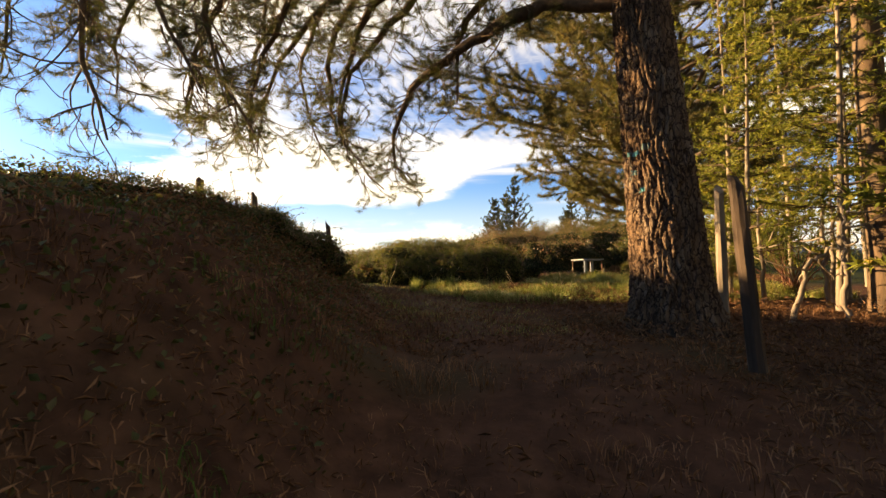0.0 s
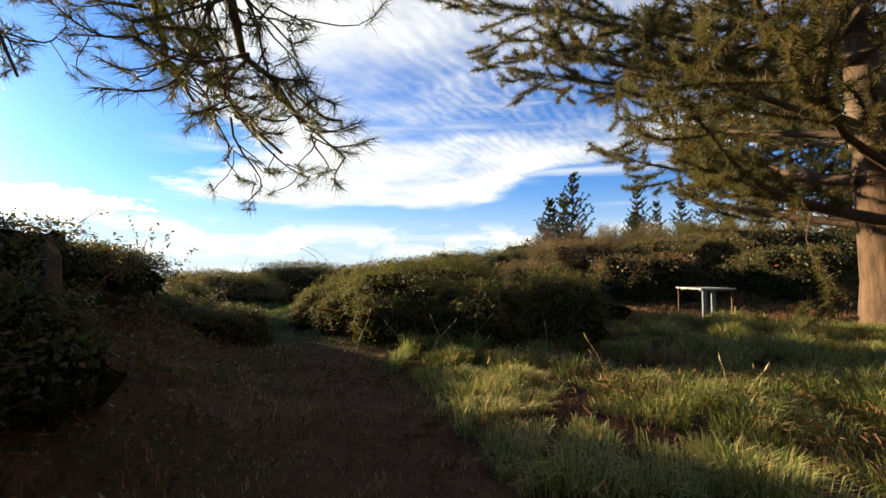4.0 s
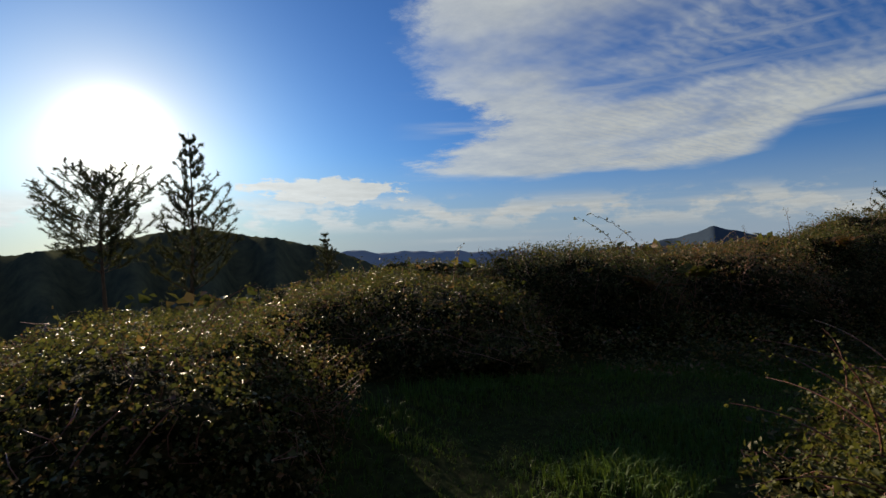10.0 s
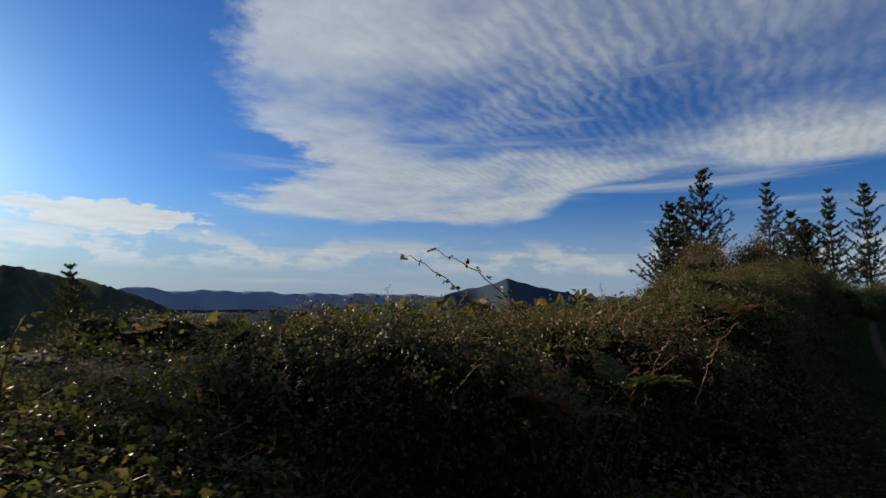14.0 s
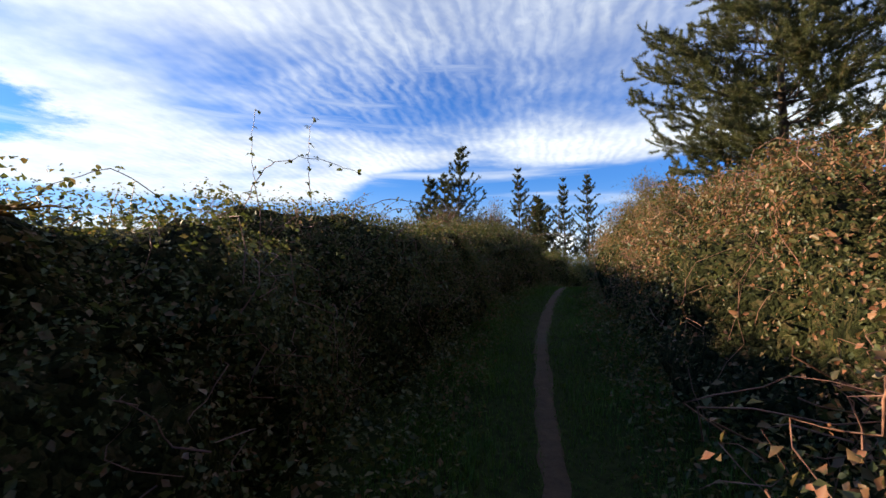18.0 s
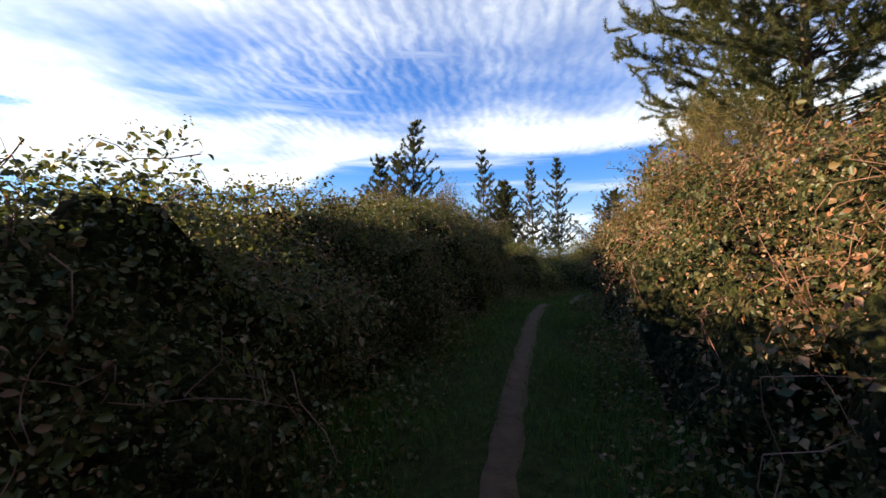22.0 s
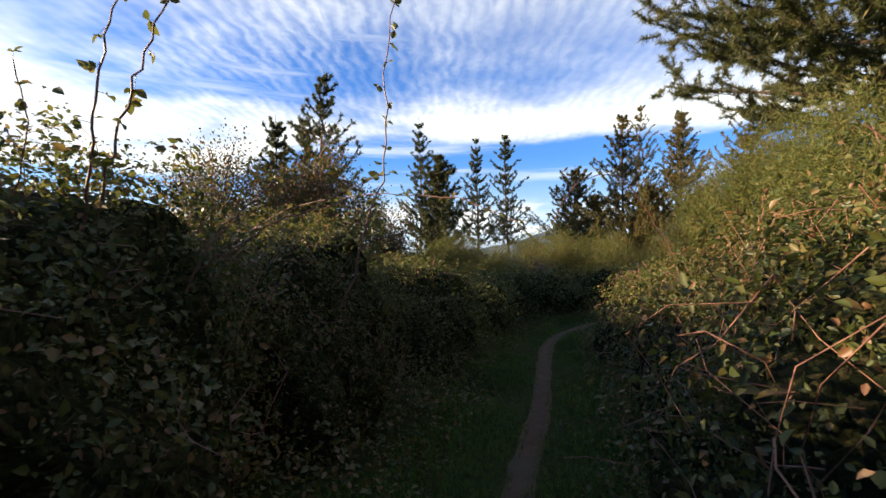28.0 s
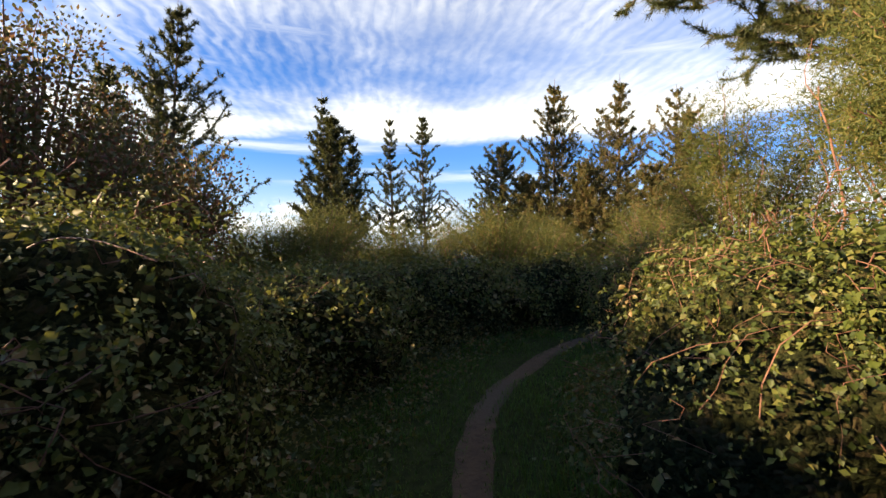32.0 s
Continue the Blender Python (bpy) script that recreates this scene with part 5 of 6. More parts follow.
carpet("bracken_litter", 85000, "dead brown bracken and fallen needles on the shaded bank", 3, bank_floor, 0.075, LITTER, 0.22, 0.12)
carpet("bank_ivy", 24000, "dark ivy and bramble leaves creeping over the shaded bank", 4, bank_side, 0.05, LEAF, 0.18)
carpet("undergrowth", 62000, "low bramble and ivy leaves creeping beside the footpath", 1, beside(0.40, 0.99, 0.62, 1.9), 0.05, LEAF, 0.5)
carpet("hillside_scrub", 52000, "dark scrub covering the slopes beyond the brambles", 2, slopes, 0.3, LEAF, 0.7)


# ---- the old pine's trunk, with plates of bark ----
def plated_trunk(x, y, height, r0, lean, name, parent):
    cols = 200
    z = np.concatenate([np.linspace(-0.15, 5.0, 300), np.linspace(5.1, height, 24)])[:, None]
    rows = len(z)
    th = np.linspace(0, 2 * np.pi, cols, endpoint=False)[None, :]
    u = np.clip(z / 15.0, 0, 1)
    R = r0 * (1 - 0.93 * u ** 0.9) * (1 + 0.35 * np.exp(-np.maximum(z, 0) / 0.35)) * (1 + 0.05 * np.sin(3 * th + 0.8) + 0.03 * np.sin(5 * th - 0.5 * z))
    rs = np.random.default_rng(76)
    seeds = np.stack([rs.uniform(0, 2 * np.pi, 760), rs.uniform(-0.4, 6.0, 760)], 1)
    warp = 0.06 * np.sin(5.1 * z + 2 * th) + 0.03 * np.sin(13 * z - 5 * th)
    plate = np.ones(R.shape)
    low = int((z[:, 0] < 5.05).sum())
    for q in range(low):
        near = seeds[np.abs(seeds[:, 1] - z[q, 0]) < 0.75]
        da = np.abs((th[0][:, None] + warp[q][:, None] - near[:, 0] + np.pi) % (2 * np.pi) - np.pi) * 0.50
        dd = np.sort(np.sqrt(da ** 2 + (0.15 * (near[:, 1] - z[q, 0])) ** 2), axis=1)
        plate[q] = 0.75 * step01((dd[:, 1] - dd[:, 0]) / 0.022) + 0.25 * step01((dd[:, 2] - dd[:, 0]) / 0.06)
    rng = np.random.default_rng(77)
    R = R + 0.062 * (plate - 0.7) + 0.004 * np.sin(31 * z + 9 * np.sin(6 * th)) + 0.006 * rng.standard_normal(R.shape)
    cx, cy = lean[0] * z + 0.0 * th, lean[1] * z + 0.0 * th
    V = np.stack([cx + R * np.cos(th), cy + R * np.sin(th), z + 0 * th], -1)
    i, j = np.meshgrid(np.arange(rows - 1), np.arange(cols), indexing="ij")
    jn = (j + 1) % cols
    Q = np.stack([i * cols + j, i * cols + jn, (i + 1) * cols + jn, (i + 1) * cols + j], -1).reshape(-1, 4)
    m, n = material("old_pine_bark")
    co = n.add("ShaderNodeTexCoord").outputs["Object"]
    mp = n.add("ShaderNodeMapping", {"Vector": co, "Scale": (1, 1, 0.35)}).outputs[0]
    n1 = n.add("ShaderNodeTexNoise", {"Vector": mp, "Scale": 9.0, "Detail": 9.0, "Roughness": 0.7}).outputs[0]
    n2 = n.add("ShaderNodeTexNoise", {"Vector": co, "Scale": 2.2, "Detail": 4.0}).outputs[0]
    col = n.mix(n.smooth(n2, 0.45, 0.7), n.ramp(n1, [(0.3, (0.045, 0.028, 0.018)), (0.55, (0.125, 0.075, 0.045)), (0.75, (0.22, 0.15, 0.092))]), (0.16, 0.115, 0.08))
    # faded turquoise waymark paint
    s3 = n.add("ShaderNodeSeparateXYZ", {0: co})
    blob = n.add("ShaderNodeTexNoise", {"Vector": n.add("ShaderNodeMapping", {"Vector": co, "Scale": (0.55, 0.55, 1.7)}).outputs[0], "Scale": 6.0, "Detail": 6.0, "Roughness": 0.7}).outputs[0]
    ang = n.math("ARCTAN2", s3.outputs[1], n.math("ADD", s3.outputs[0], n.math("MULTIPLY", s3.outputs[2], 0.08)))
    fray = n.math("MULTIPLY", n.math("SUBTRACT", blob, 0.5), 0.22)
    paint = None
    # the strokes of a hand-painted letter: angle round the trunk, height, half width, half height, strength
    for at, up_z, half_a, half_z, amount in ((-163, 2.24, 15, 0.03, 0.9), (-135, 2.29, 8, 0.04, 0.45), (-164, 2.0, 7, 0.03, 0.6), (-155, 1.77, 13, 0.028, 0.85), (-177, 1.98, 6, 0.18, 0.35)):
        da = n.math("ADD", n.math("DIVIDE", n.math("ABSOLUTE", n.math("SUBTRACT", ang, radians(at))), radians(half_a)), n.math("MULTIPLY", fray, 2.0))
        dz = n.math("ADD", n.math("DIVIDE", n.math("ABSOLUTE", n.math("SUBTRACT", s3.outputs[2], up_z)), half_z), n.math("MULTIPLY", fray, 4.0))
        one = n.math("MULTIPLY", n.math("SUBTRACT", 1.0, n.smooth(n.math("MAXIMUM", da, dz), 0.75, 1.1)), amount)
        paint = one if paint is None else n.math("MAXIMUM", paint, one)
    worn = n.math("MULTIPLY", paint, n.smooth(n1, 0.42, 0.56))
    paint_col = (0.05, 0.27, 0.31)
    bend = n.add("ShaderNodeVectorMath", {0: mp, 1: n.add("ShaderNodeVectorMath", {0: n.add("ShaderNodeTexNoise", {"Vector": co, "Scale": 7.0, "Detail": 3.0}).outputs["Color"], "Scale": 0.10}, operation="SCALE").outputs[0]}, operation="ADD").outputs[0]
    crack = n.add("ShaderNodeTexVoronoi", {"Vector": bend, "Scale": 17.0}, feature="DISTANCE_TO_EDGE").outputs["Distance"]
    high = n.math("ADD", n.smooth(crack, 0.0, 0.16), n.math("MULTIPLY", n1, 0.8))
    col = n.mix(n.smooth(crack, 0.02, 0.14), (0.035, 0.02, 0.013), col)
    col = n.mix(worn, col, paint_col)
    bp = n.add("ShaderNodeBump", {"Strength": 0.7, "Distance": 0.012, "Height": high})
    p = n.add("ShaderNodeBsdfPrincipled", {"Base Color": col, "Roughness": 0.95, "Normal": bp.outputs[0], "Specular IOR Level": 0.2})
    n.add("ShaderNodeOutputMaterial", {0: p.outputs[0]})
    return part(name, mesh_np(name, V, Q), m, parent)


plated_trunk(2.93, 5.9, 13.5, 0.475, (-0.08, 0.0), "trunk", bpy.data.objects["big_pine_tree"])


# ---- fence posts ----
def fence_post(x, y, top, r, lean, seed, label, length=1.35, mat=None):
    rng = np.random.default_rng(8000 + seed)
    bm = bmesh.new()
    rings = []
    for k, f in enumerate(np.linspace(0, 1, 9)):
        rr = r * (1.08 - 0.16 * f)
        ring = []
        for q in range(9):
            a = 2 * math.pi * q / 9
            w = rr * (1 + 0.14 * math.sin(2 * a + seed) + 0.05 * rng.standard_normal())
            dz = (0.05 * math.cos(a + seed) + 0.015 * rng.standard_normal()) if k == 8 else 0
            ring.append(bm.verts.new((lean[0] * f * length + w * math.cos(a), lean[1] * f * length + w * math.sin(a), f * length + dz)))
        rings.append(ring)
    for a, b2 in zip(rings, rings[1:]):
        for q in range(9):
            bm.faces.new((a[q], a[(q + 1) % 9], b2[(q + 1) % 9], b2[q]))
    bm.faces.new(rings[-1])
    me = bpy.data.meshes.new("fence_post")
    bm.to_mesh(me)
    bm.free()
    ob = part("fence_post", me, mat or POST)
    ob.location = (x, y, top - length)
    return tagged(ob, label, "fence post", "fence posts")


OLD = "weathered grey wooden fence post on the bank"
fence_post(-4.2, 8.0, 1.62, 0.07, (0.0, 0.0), 1, OLD, 1.6, TWIG)
fence_post(-2.95, 7.5, 1.27, 0.05, (-0.07, 0.0), 2, OLD, 1.5, TWIG)
fence_post(-2.05, 8.5, 0.88, 0.05, (-0.05, 0.03), 3, OLD, 1.3, TWIG)
# post wood with the shade on the leaning post put into its base colour
DARK = rough("shade_darkened_post", (0.02, 0.014, 0.010), (0.07, 0.045, 0.03), 9, 0.6, 0.9, (1, 1, 0.15))
fence_post(2.33, 3.5, 0.66, 0.055, (-0.075, 0.0), 4, "dark leaning split fence post beside the old pine", 1.45, DARK)
fence_post(3.8, 6.35, 1.05, 0.07, (0.0, 0.0), 5, "pale sunlit fence post behind the old pine", 1.75)
fence_post(4.6, 8.6, 0.55, 0.055, (0.02, 0.0), 6, "pale sunlit fence post behind the old pine", 1.4)
fence_post(6.04, 17.5, -0.06, 0.03, (-0.05, 0.0), 7, "short grey stake in dry grass beside the table", 0.5)


# ---- picnic table ----
def board(name, size, at, mat, parent, turn=0.0, label="", bevel=0.006):
    bm = bmesh.new()
    bmesh.ops.create_cube(bm, size=1.0)
    bmesh.ops.scale(bm, vec=size, verts=bm.verts)
    bmesh.ops.bevel(bm, geom=list(bm.edges), offset=min(bevel, min(size) * 0.3), segments=2, affect="EDGES")
    me = bpy.data.meshes.new(name)
    bm.to_mesh(me)
    bm.free()
    ob = part(name, me, mat, parent, label)
    ob.matrix_basis = pose(*at, 0, 0, turn)
    return ob


PALE = rough("pale_table_top", (0.24, 0.27, 0.26), (0.40, 0.41, 0.38), 11, 0.25, 0.55, (1, 6, 1))
STEEL = rough("painted_grey_steel", (0.09, 0.12, 0.15), (0.17, 0.21, 0.25), 15, 0.15, 0.5)
RUST = rough("rusty_support", (0.07, 0.04, 0.025), (0.16, 0.09, 0.05), 20, 0.4, 0.8)
table = new("picnic_table")
table.matrix_world = pose(5.6, 18.1, gz(5.5, 17.7), 0, 0, 6.7)
for q in range(6):
    board("tabletop_plank", (0.82, 0.185, 0.035), (0.006 * (-1) ** q, -0.4875 + 0.195 * q, 0.735), PALE, table)
for lx, ly in ((-0.30, -0.46), (0.06, -0.20)):
    for q, mat in enumerate((STEEL, PALE, STEEL)):
        board("leg_slat", (0.035, 0.06, 0.72), (lx + 0.045 * q, ly + 0.012 * q, 0.355), mat, table, label="pale painted slat" if mat is PALE else "dark blue-grey slat")
for sx, sy in ((-0.37, 0.52), (0.36, 0.52), (0.36, -0.50)):
    board("support", (0.035, 0.035, 0.72), (sx, sy, 0.355), RUST, table)
board("crossbar", (0.7, 0.05, 0.04), (0.0, -0.42, 0.695), STEEL, table)
board("crossbar", (0.7, 0.05, 0.04), (0.0, 0.42, 0.695), STEEL, table)
tagged(table, "pale-topped outdoor table on blue-grey slatted legs in dry grass", "table")


# ---- single canes that stand out of the hedges ----
def near_bush(p):
    return min((b2 for b2 in BUSHES), key=lambda b2: (b2.location.x - p[0]) ** 2 + (b2.location.y - p[1]) ** 2)


def cane(pts, r, leaf, n, seed, gap=0.1, mat=None, wood=None):
    """One arching bramble cane with leaves along its outer part."""
    rng = np.random.default_rng(9000 + seed)
    owner = near_bush(pts[0])
    base = np.array(owner.location)
    path = np.array(pts, float) - base
    s = np.r_[0, np.cumsum(np.linalg.norm(np.diff(path, axis=0), axis=1))]
    fine = np.stack([np.interp(np.linspace(0, s[-1], 20), s, path[:, k]) for k in range(3)], 1)
    for _ in range(3):
        fine[1:-1] = 0.25 * fine[:-2] + 0.5 * fine[1:-1] + 0.25 * fine[2:]
    fine[1:-1] += 0.008 * rng.standard_normal((18, 3))
    tb = Tubes()
    tb.add(fine, np.linspace(r, r * 0.4, 20), 7)
    ob = part("cane", tb.mesh("cane"), wood or CANE, owner, "thorny reddish bramble cane")
    if n:
        v = np.linspace(gap, 1, n)
        P = np.stack([np.interp(v, np.linspace(0, 1, 20), fine[:, k]) for k in range(3)], 1)
        out = unit(rng.standard_normal((n, 3)) * np.array([1, 1, 0.6]))
        P2 = P + out * leaf * rng.uniform(0.3, 1.0, n)[:, None]
        st = Tubes()
        for a, c2 in zip(P, P2):
            st.add(np.stack([a, (a + c2) / 2 + [0, 0, 0.004], c2]), [0.0016, 0.0013, 0.001], 4)
        tagged(part("leafstalks", st.mesh("leafstalks"), CANE, ob), kind="stuff")
        Pl, Dl, Nl, Sl = trios(P2, unit(out * 0.4 + np.array([0, 0, 0.8])), leaf * rng.uniform(0.7, 1.2, n), rng, 0.0)
        for k in range(n):
            three = [k, k + n, k + 2 * n]
            part("leaf", leaves("leaf", Pl[three], Dl[three], Nl[three], Sl[three], 0.7), mat or LEAF, ob)
    return ob


cane([(6.5, 38.3, 1.7), (6.62, 38.14, 2.13), (6.7, 38.1, 2.5), (6.68, 38.08, 2.9), (6.74, 38.05, 3.35)], 0.006, 0.045, 16, 1)
cane([(5.8, 38.5, 1.9), (6.2, 38.3, 2.17), (6.44, 38.27, 2.27), (6.65, 38.3, 2.38), (6.78, 38.34, 2.43)], 0.006, 0.06, 14, 13, 0.35)
cane([(5.8, 38.6, 2.0), (6.2, 38.35, 2.4), (6.45, 38.28, 2.42), (6.7, 38.33, 2.29), (6.82, 38.4, 2.12)], 0.005, 0.06, 14, 14, 0.35)
cane([(9.9, 39.2, 2.0), (9.3, 39.2, 2.72), (8.75, 39.2, 2.64), (8.49, 39.17, 2.24)], 0.006, 0.04, 5, 15, 0.6)
cane([(5.4, 38.35, 2.1), (5.5, 38.2, 2.4), (5.62, 38.15, 2.8), (5.8, 38.05, 3.2)], 0.008, 0.07, 10, 2)
cane([(5.35, 38.4, 2.1), (5.45, 38.2, 2.5), (5.5, 38.1, 2.85), (5.62, 38.0, 3.15)], 0.008, 0.07, 9, 3)
cane([(5.0, 38.5, 1.7), (5.08, 38.36, 2.1), (5.2, 38.3, 2.5), (5.16, 38.25, 2.8)], 0.007, 0.05, 12, 4)
cane([(-5.2, 21.4, 0.8), (-5.4, 21.1, 1.14), (-5.65, 21.05, 1.38), (-5.9, 21.0, 1.54)], 0.006, 0.055, 7, 5, 0.45)
cane([(-4.9, 21.4, 0.8), (-5.1, 21.1, 1.15), (-5.4, 21.05, 1.42), (-5.7, 21.0, 1.58)], 0.006, 0.055, 8, 6, 0.45)
cane([(-1.1, 29.5, 1.4), (-0.8, 29.45, 1.85), (-0.3, 29.35, 2.03), (0.3, 29.2, 1.85), (0.6, 29.1, 1.5)], 0.007, 0.055, 16, 7, 0.2)
cane([(-0.7, 29.3, 1.5), (-0.4, 29.2, 1.8), (0.1, 29.1, 1.85), (0.5, 29.0, 1.6)], 0.006, 0.055, 12, 8, 0.2)
cane([(-1.3, 26.8, 1.4), (-1.33, 26.6, 1.95), (-1.28, 26.5, 2.2)], 0.004, 0.045, 8, 9)
cane([(-1.75, 26.9, 1.4), (-1.8, 26.7, 2.0), (-1.76, 26.6, 2.25)], 0.004, 0.045, 8, 10)
cane([(-1.9, 27.0, 1.5), (-1.7, 26.8, 1.85), (-1.3, 26.6, 1.9), (-0.9, 26.5, 1.75)], 0.005, 0.05, 10, 11)
cane([(5.6, 40.9, 1.9), (6.4, 40.4, 2.42), (7.15, 39.6, 2.5), (7.65, 38.95, 2.38), (7.8, 38.65, 2.2)], 0.006, 0.055, 18, 12, 0.3)
# bare russet stalks in the heap at the bend
for q, (x, y, z, dx, dy) in enumerate([(-4.9, 20.9, 0.2, 0.05, -0.1), (-4.75, 20.8, 0.15, 0.18, -0.15), (-5.0, 20.85, 0.2, -0.15, -0.1), (-4.6, 20.95, 0.2, 0.25, -0.05), (-5.15, 20.95, 0.25, -0.05, -0.2), (-4.4, 21.05, 0.3, 0.1, -0.2), (-5.6, 20.6, 0.2, 0.2, -0.2), (-3.9, 21.6, 0.4, 0.15, -0.2)]):
    cane([(x, y, z), (x + 0.4 * dx, y + 0.4 * dy, z + 0.32), (x + 0.8 * dx, y + dy, z + 0.58), (x + 1.6 * dx, y + 1.2 * dy, z + 0.72)], 0.006, 0.04, 7, 80 + q, 0.4, LEAF_DRY, CANE_TAN)
# leafy shoots standing on the bank's crest
for q, (x, y, tx, ty, top) in enumerate([(-5.0, 12.9, -4.75, 12.7, 1.5), (-5.1, 13.0, -5.25, 12.8, 1.62), (-4.9, 12.8, -4.4, 12.6, 1.35), (-5.3, 13.1, -5.6, 12.9, 1.4), (-5.2, 12.7, -5.0, 12.5, 1.2), (-4.8, 12.9, -4.2, 12.9, 1.1)]):
    cane([(x, y, 0.3), (0.7 * x + 0.3 * tx, 0.7 * y + 0.3 * ty, 0.3 + 0.45 * (top - 0.3)), (0.3 * x + 0.7 * tx, 0.3 * y + 0.7 * ty, 0.3 + 0.8 * (top - 0.3)), (tx, ty, top)], 0.006, 0.055, 16, 60 + q, 0.3)
for q, (x, y, z, dx) in enumerate([(3.2, 24.5, 1.2, 0.4), (3.6, 26.6, 1.4, 0.3), (4.2, 28.6, 1.7, -0.3), (5.0, 30.4, 1.9, 0.4), (6.2, 32.0, 2.0, -0.2), (7.3, 33.4, 2.0, 0.3), (8.4, 35.0, 2.1, 0.3), (9.3, 36.4, 2.0, -0.2), (10.3, 38.0, 1.8, 0.3), (-3.4, 23.4, 1.0, 0.3), (-2.0, 25.6, 1.4, -0.3), (-0.4, 28.2, 1.5, 0.4), (0.7, 30.6, 1.6, -0.4), (2.2, 33.2, 1.8, 0.3), (3.6, 36.0, 2.0, 0.4), (5.2, 40.6, 2.0, -0.3), (6.9, 42.8, 1.6, 0.3)]):
    z -= 0.0 if q < 9 else 0.4
    cane([(x - 0.5 * dx, y + 0.15, z - 0.15), (x + 0.1 * dx, y - 0.1, z + 0.3), (x + 0.9 * dx, y - 0.25, z + 0.5), (x + 1.9 * dx, y - 0.4, z + 0.25)], 0.0045, 0.05, 9, 30 + q, 0.3, LEAF_DRY if q < 9 else LEAF)

# ---- dead wood at the wood's edge ----
def dead_stem(pts, r0, r1, label, seed, name="dead_sapling", mat=None):
    rng = np.random.default_rng(9500 + seed)
    path = np.array(pts, float)
    s = np.r_[0, np.cumsum(np.linalg.norm(np.diff(path, axis=0), axis=1))]
    fine = np.stack([np.interp(np.linspace(0, s[-1], 14), s, path[:, k]) for k in range(3)], 1)
    fine[1:-1] += 0.02 * rng.standard_normal((12, 3))
    ob = new(name)
    ob.location = pts[0]
    o = np.array(pts[0])
    tb = Tubes()
    tb.add(fine - o, np.linspace(r0, r1, 14), 8, 0.05, rng)
    part("stem", tb.mesh("stem"), mat or POST, ob)
    for q in range(6):
        k = rng.integers(5, 13)
        d = unit(rng.standard_normal(3) + np.array([0, 0, 0.3]))
        b2 = Tubes()
        b2.add(curve_pts(fine[k] - o, d, rng.uniform(0.3, 0.9), 0.3, 6, rng, 0.1), np.linspace(r1 * 0.9, 0.003, 6), 5)
        part("branch", b2.mesh("branch"), mat or POST, ob)
    return tagged(ob, label, "dead tree", "dead saplings")


for q, pts in enumerate([[(5.6, 6.5, -0.9), (5.62, 6.5, 0.2), (5.6, 6.5, 0.9)], [(4.9, 6.6, -0.8), (5.4, 6.9, 0.0), (6.0, 7.2, 0.25)], [(6.5, 7.9, -0.9), (6.5, 7.9, 1.6)], [(6.9, 8.3, -0.9), (7.0, 8.3, 1.8)], [(5.9, 8.6, -0.9), (5.85, 8.6, 1.5)]]):
    pts = [(p[0], p[1], gz(p[0], p[1]) - 0.05 if k == 0 else p[2]) for k, p in enumerate(pts)]
    dead_stem(pts, 0.045, 0.02, "bare pale dead sapling among the conifers", q)
for q, pts in enumerate([[(12.5, 39.9, 0.3), (12.45, 40.1, 2.0), (12.7, 40.0, 2.9)], [(15.3, 42.7, 0.3), (15.5, 42.6, 1.9), (15.2, 42.7, 3.2)], [(10.1, 36.2, 0.3), (10.0, 36.1, 2.2), (9.8, 36.3, 3.1)], [(7.7, 33.6, 0.3), (7.5, 33.7, 2.4), (7.1, 33.9, 3.2)]]):
    dead_stem(pts, 0.02, 0.008, "bare tan stem standing out of the hedge", 20 + q, "bare_stem", CANE_TAN)
gorse(5.0, 9.0, 1.0, 0.9, 0.5, 5000, 40, "sunlit leafy shrub at the wood's edge", name="leafy_shrub")
gorse(7.5, 10.0, 1.6, 1.3, 1.2, 6000, 41, "sunlit leafy shrub at the wood's edge", name="leafy_shrub")
gorse(9.8, 8.0, 1.6, 1.3, 1.2, 5000, 42, "sunlit leafy shrub at the wood's edge", name="leafy_shrub")

LEAF_RED = leafy("reddening_leaf", [(0.0, (0.04, 0.05, 0.02)), (0.35, (0.09, 0.10, 0.03)), (0.58, (0.17, 0.12, 0.05)), (0.76, (0.24, 0.06, 0.06)), (0.9, (0.30, 0.14, 0.08)), (1.0, (0.45, 0.38, 0.22))], gain=0.52)
TURNING = "leafy tree with green and reddening leaves"
gorse(8.0, 49.3, 1.9, 1.6, 5.7, 25000, 60, TURNING, LEAF_RED, 0.078, "leafy_tree", 0.6, 60, 0.04, "tree", "leafy trees", 0.62, 0.13)
gorse(5.2, 49.6, 1.9, 1.6, 5.6, 19000, 61, TURNING, LEAF_RED, 0.078, "leafy_tree", 0.6, 50, 0.04, "tree", "leafy trees", 0.62, 0.13)
gorse(9.9, 50.2, 1.2, 1.1, 4.0, 11000, 62, TURNING, LEAF_RED, 0.072, "leafy_tree", 0.6, 34, 0.03, "tree", "leafy trees", 0.6, 0.13)


# ---- bracken, seed stalks ----
FERN = leafy("bracken_green", [(0.0, (0.07, 0.10, 0.02)), (0.6, (0.16, 0.19, 0.04)), (1.0, (0.30, 0.24, 0.08))], 0.6, 0.3, 0.2, gain=0.38)
FERN_DEAD = leafy("bracken_dead", [(0.0, (0.16, 0.07, 0.03)), (0.6, (0.32, 0.15, 0.06)), (1.0, (0.45, 0.25, 0.11))], 0.75, 0.3, 0.15, gain=0.5)


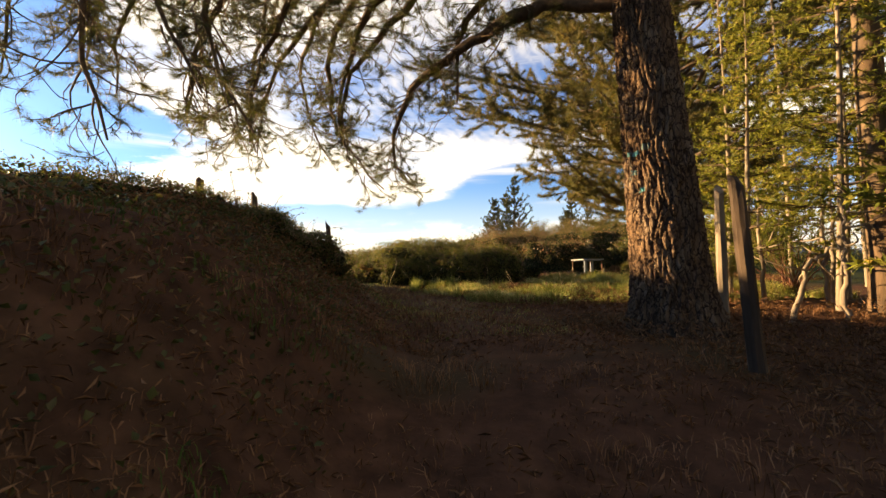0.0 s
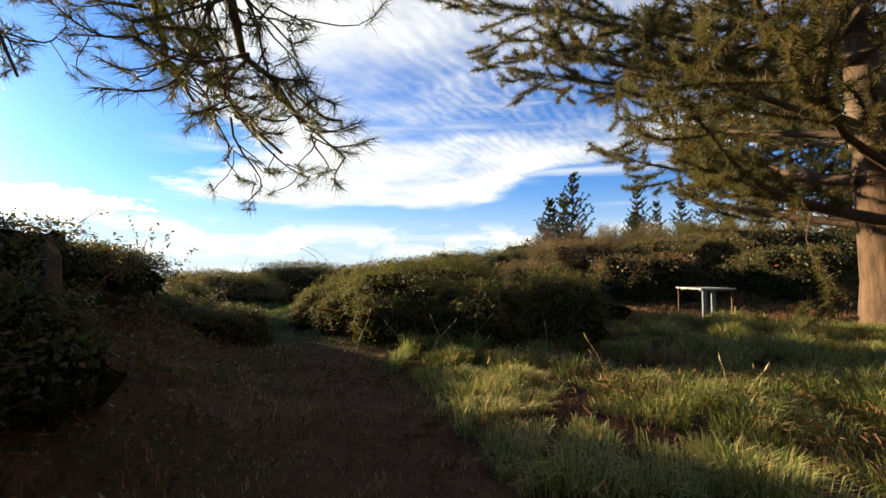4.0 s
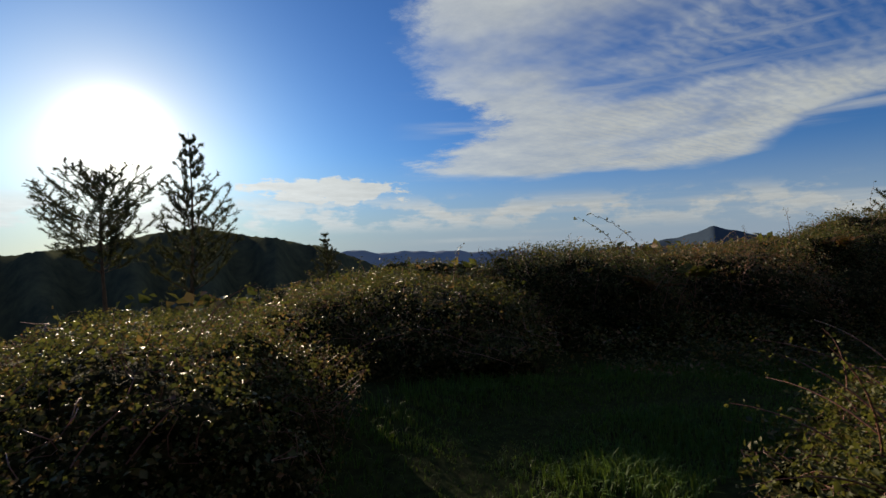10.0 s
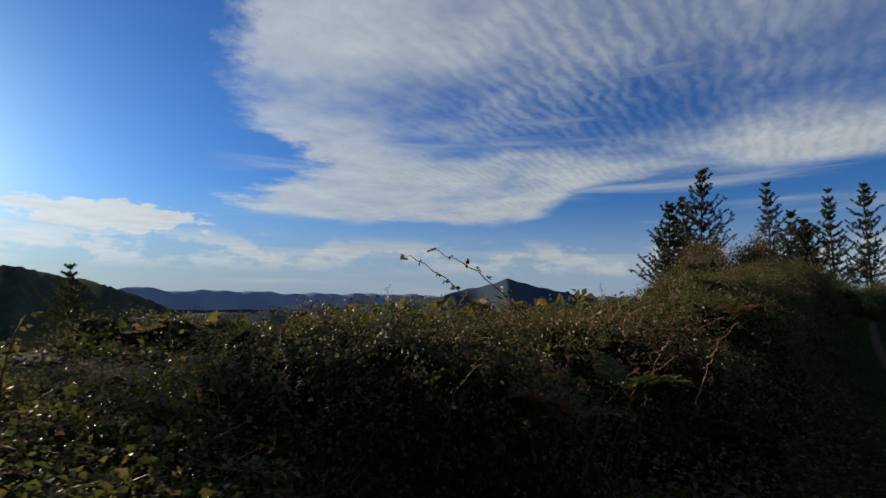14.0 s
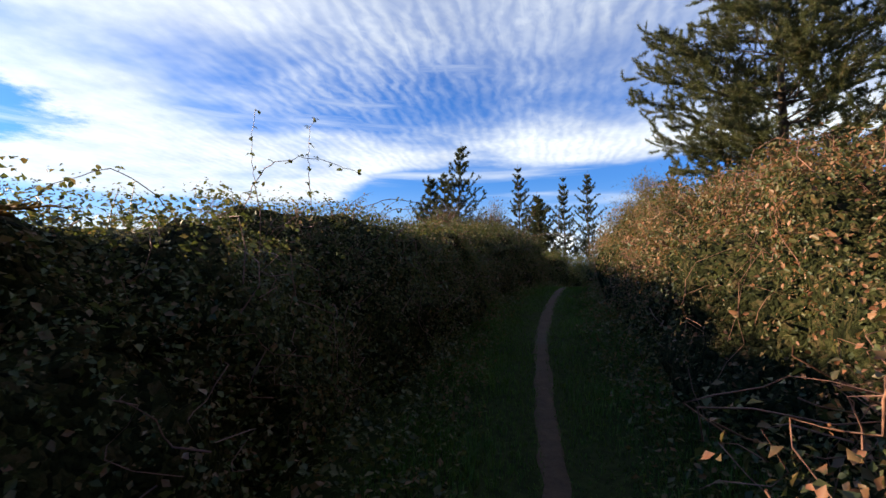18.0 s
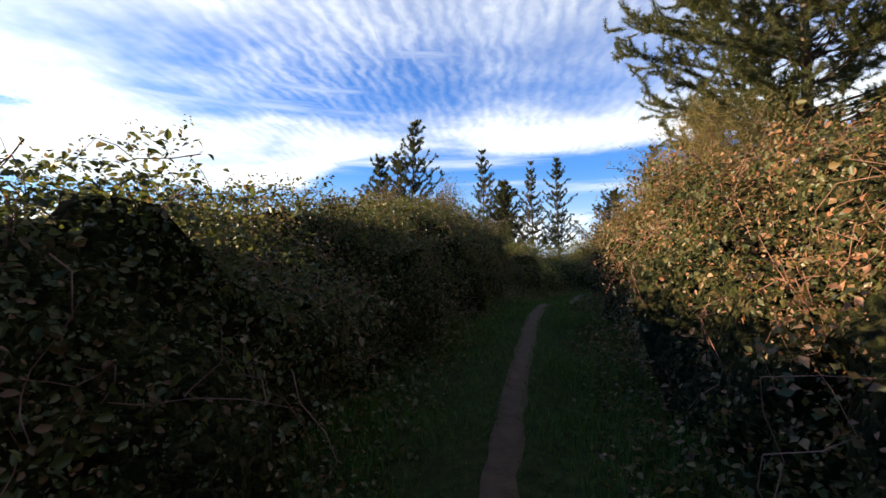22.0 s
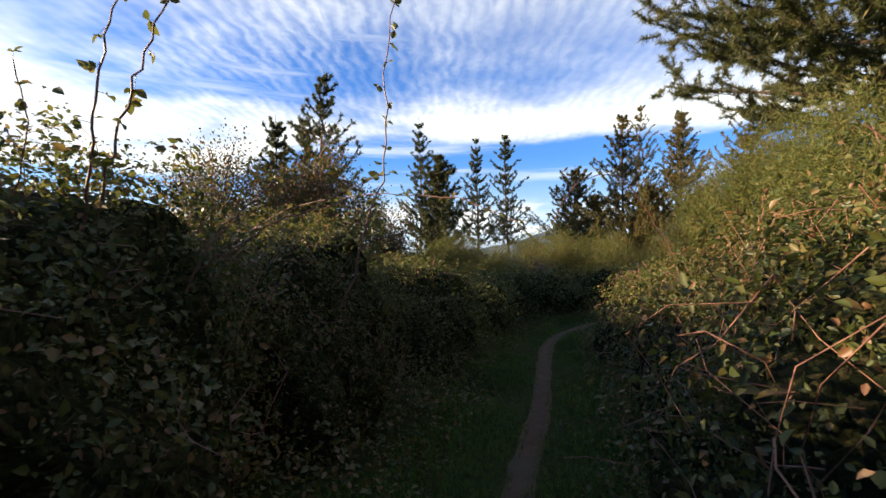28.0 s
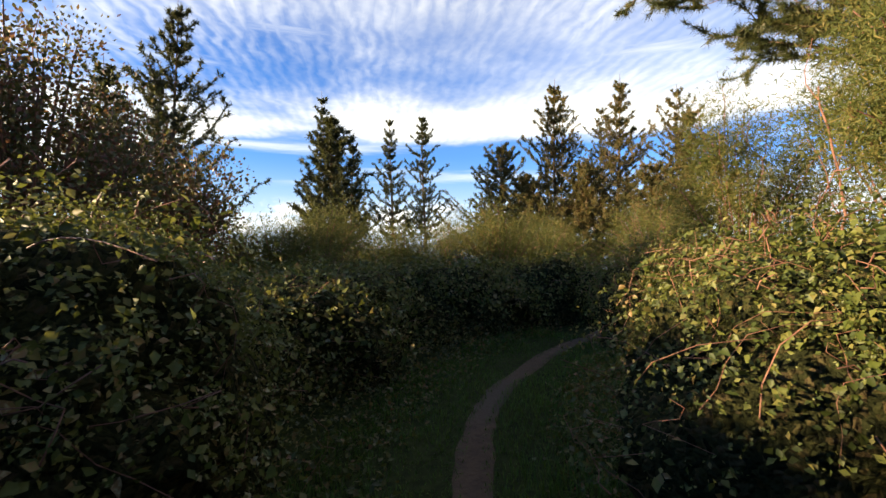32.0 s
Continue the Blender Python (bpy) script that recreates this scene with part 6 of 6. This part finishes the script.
def bracken(x, y, z, size, count, seed, mat, label, lie=0.5):
    """A clump of bracken: each frond a stalk with paired, tapering leaflets."""
    rng = np.random.default_rng(9800 + seed)
    ob = new("bracken_fern")
    ob.location = (x, y, z)
    for q in range(count):
        a = rng.uniform(0, 2 * np.pi)
        d = unit(np.array([math.cos(a), math.sin(a), rng.uniform(0.2, 1.1) * (1 - lie) + 0.15]))
        L = size * rng.uniform(0.7, 1.2)
        pts = curve_pts(np.zeros(3), d, L, -0.35, 12, rng, 0.05)
        tb = Tubes()
        tb.add(pts, np.linspace(0.004, 0.0015, 12), 4)
        fr = part("frond", tb.mesh("frond"), mat, ob)
        n = 26
        v = np.linspace(0.22, 0.99, n)
        P = np.stack([np.interp(v, np.linspace(0, 1, 12), pts[:, k]) for k in range(3)], 1)
        side = unit(np.cross(d, np.array([0, 0, 1.0])))
        up = unit(np.cross(side, d))
        D = np.concatenate([side + 0.45 * d + 0.1 * rng.standard_normal((n, 3)), -side + 0.45 * d + 0.1 * rng.standard_normal((n, 3))])
        S = np.tile(L * 0.34 * (1.05 - v) + 0.015, 2)
        tagged(part("leaflet", leaves("leaflet", np.concatenate([P, P]), D, np.tile(up, (2 * n, 1)), S, 0.24, 0.06), mat, fr), kind="stuff")
    return tagged(ob, label, "fern", "bracken ferns")


for q, (x, y, z, s, n, dead) in enumerate([(-4.4, 21.1, 0.62, 0.5, 5, 0), (-4.85, 20.9, 0.5, 0.5, 6, 1), (-4.5, 23.6, 0.7, 0.6, 7, 1), (-6.6, 18.6, 0.35, 0.5, 4, 0), (-2.6, 24.6, 1.0, 0.5, 5, 1), (3.0, 27.6, 1.2, 0.5, 6, 1), (5.4, 31.4, 1.5, 0.5, 6, 1), (7.6, 35.4, 1.5, 0.5, 6, 1), (10.2, 39.4, 1.1, 0.5, 6, 1), (4.9, 38.0, 1.7, 0.45, 5, 1), (-2.2, 13.8, 0.0, 0.5, 5, 1), (0.6, 13.2, -0.2, 0.5, 5, 1)]):
    bracken(x, y, z, s, n, q, FERN_DEAD if dead else FERN, "withered russet bracken among the brambles" if dead else "yellow-green bracken frond among the brambles")

STRAW = rough("dry_straw", (0.30, 0.22, 0.12), (0.52, 0.42, 0.26), 30, 0.1, 0.8)
for q in range(26):
    r2 = np.random.default_rng(9900 + q)
    x, y = (r2.uniform(-1.8, 1.6), r2.uniform(12.0, 14.2)) if q < 12 else (r2.uniform(1.0, 6.0), r2.uniform(10.5, 15.0))
    L = r2.uniform(0.35, 0.7)
    d = unit(np.array([r2.uniform(-0.7, 0.7), r2.uniform(-0.5, 0.3), 1.0]))
    tb = Tubes()
    pts = curve_pts(np.zeros(3), d, L, -0.25, 9, r2, 0.05)
    tb.add(pts, np.linspace(0.0045, 0.0018, 9), 5)
    ob = part("dry_stalk", tb.mesh("dry_stalk"), STRAW)
    ob.location = (x, y, gz(x, y) - 0.02)
    hd = Tubes()
    hd.add(np.stack([pts[-1], pts[-1] + 0.04 * d, pts[-1] + 0.09 * d]), [0.004, 0.009, 0.002], 6)
    part("seed_head", hd.mesh("seed_head"), STRAW, ob)
    tagged(ob, "pale dry grass stalk with a seed head", "grass stalk", "dry stalks")
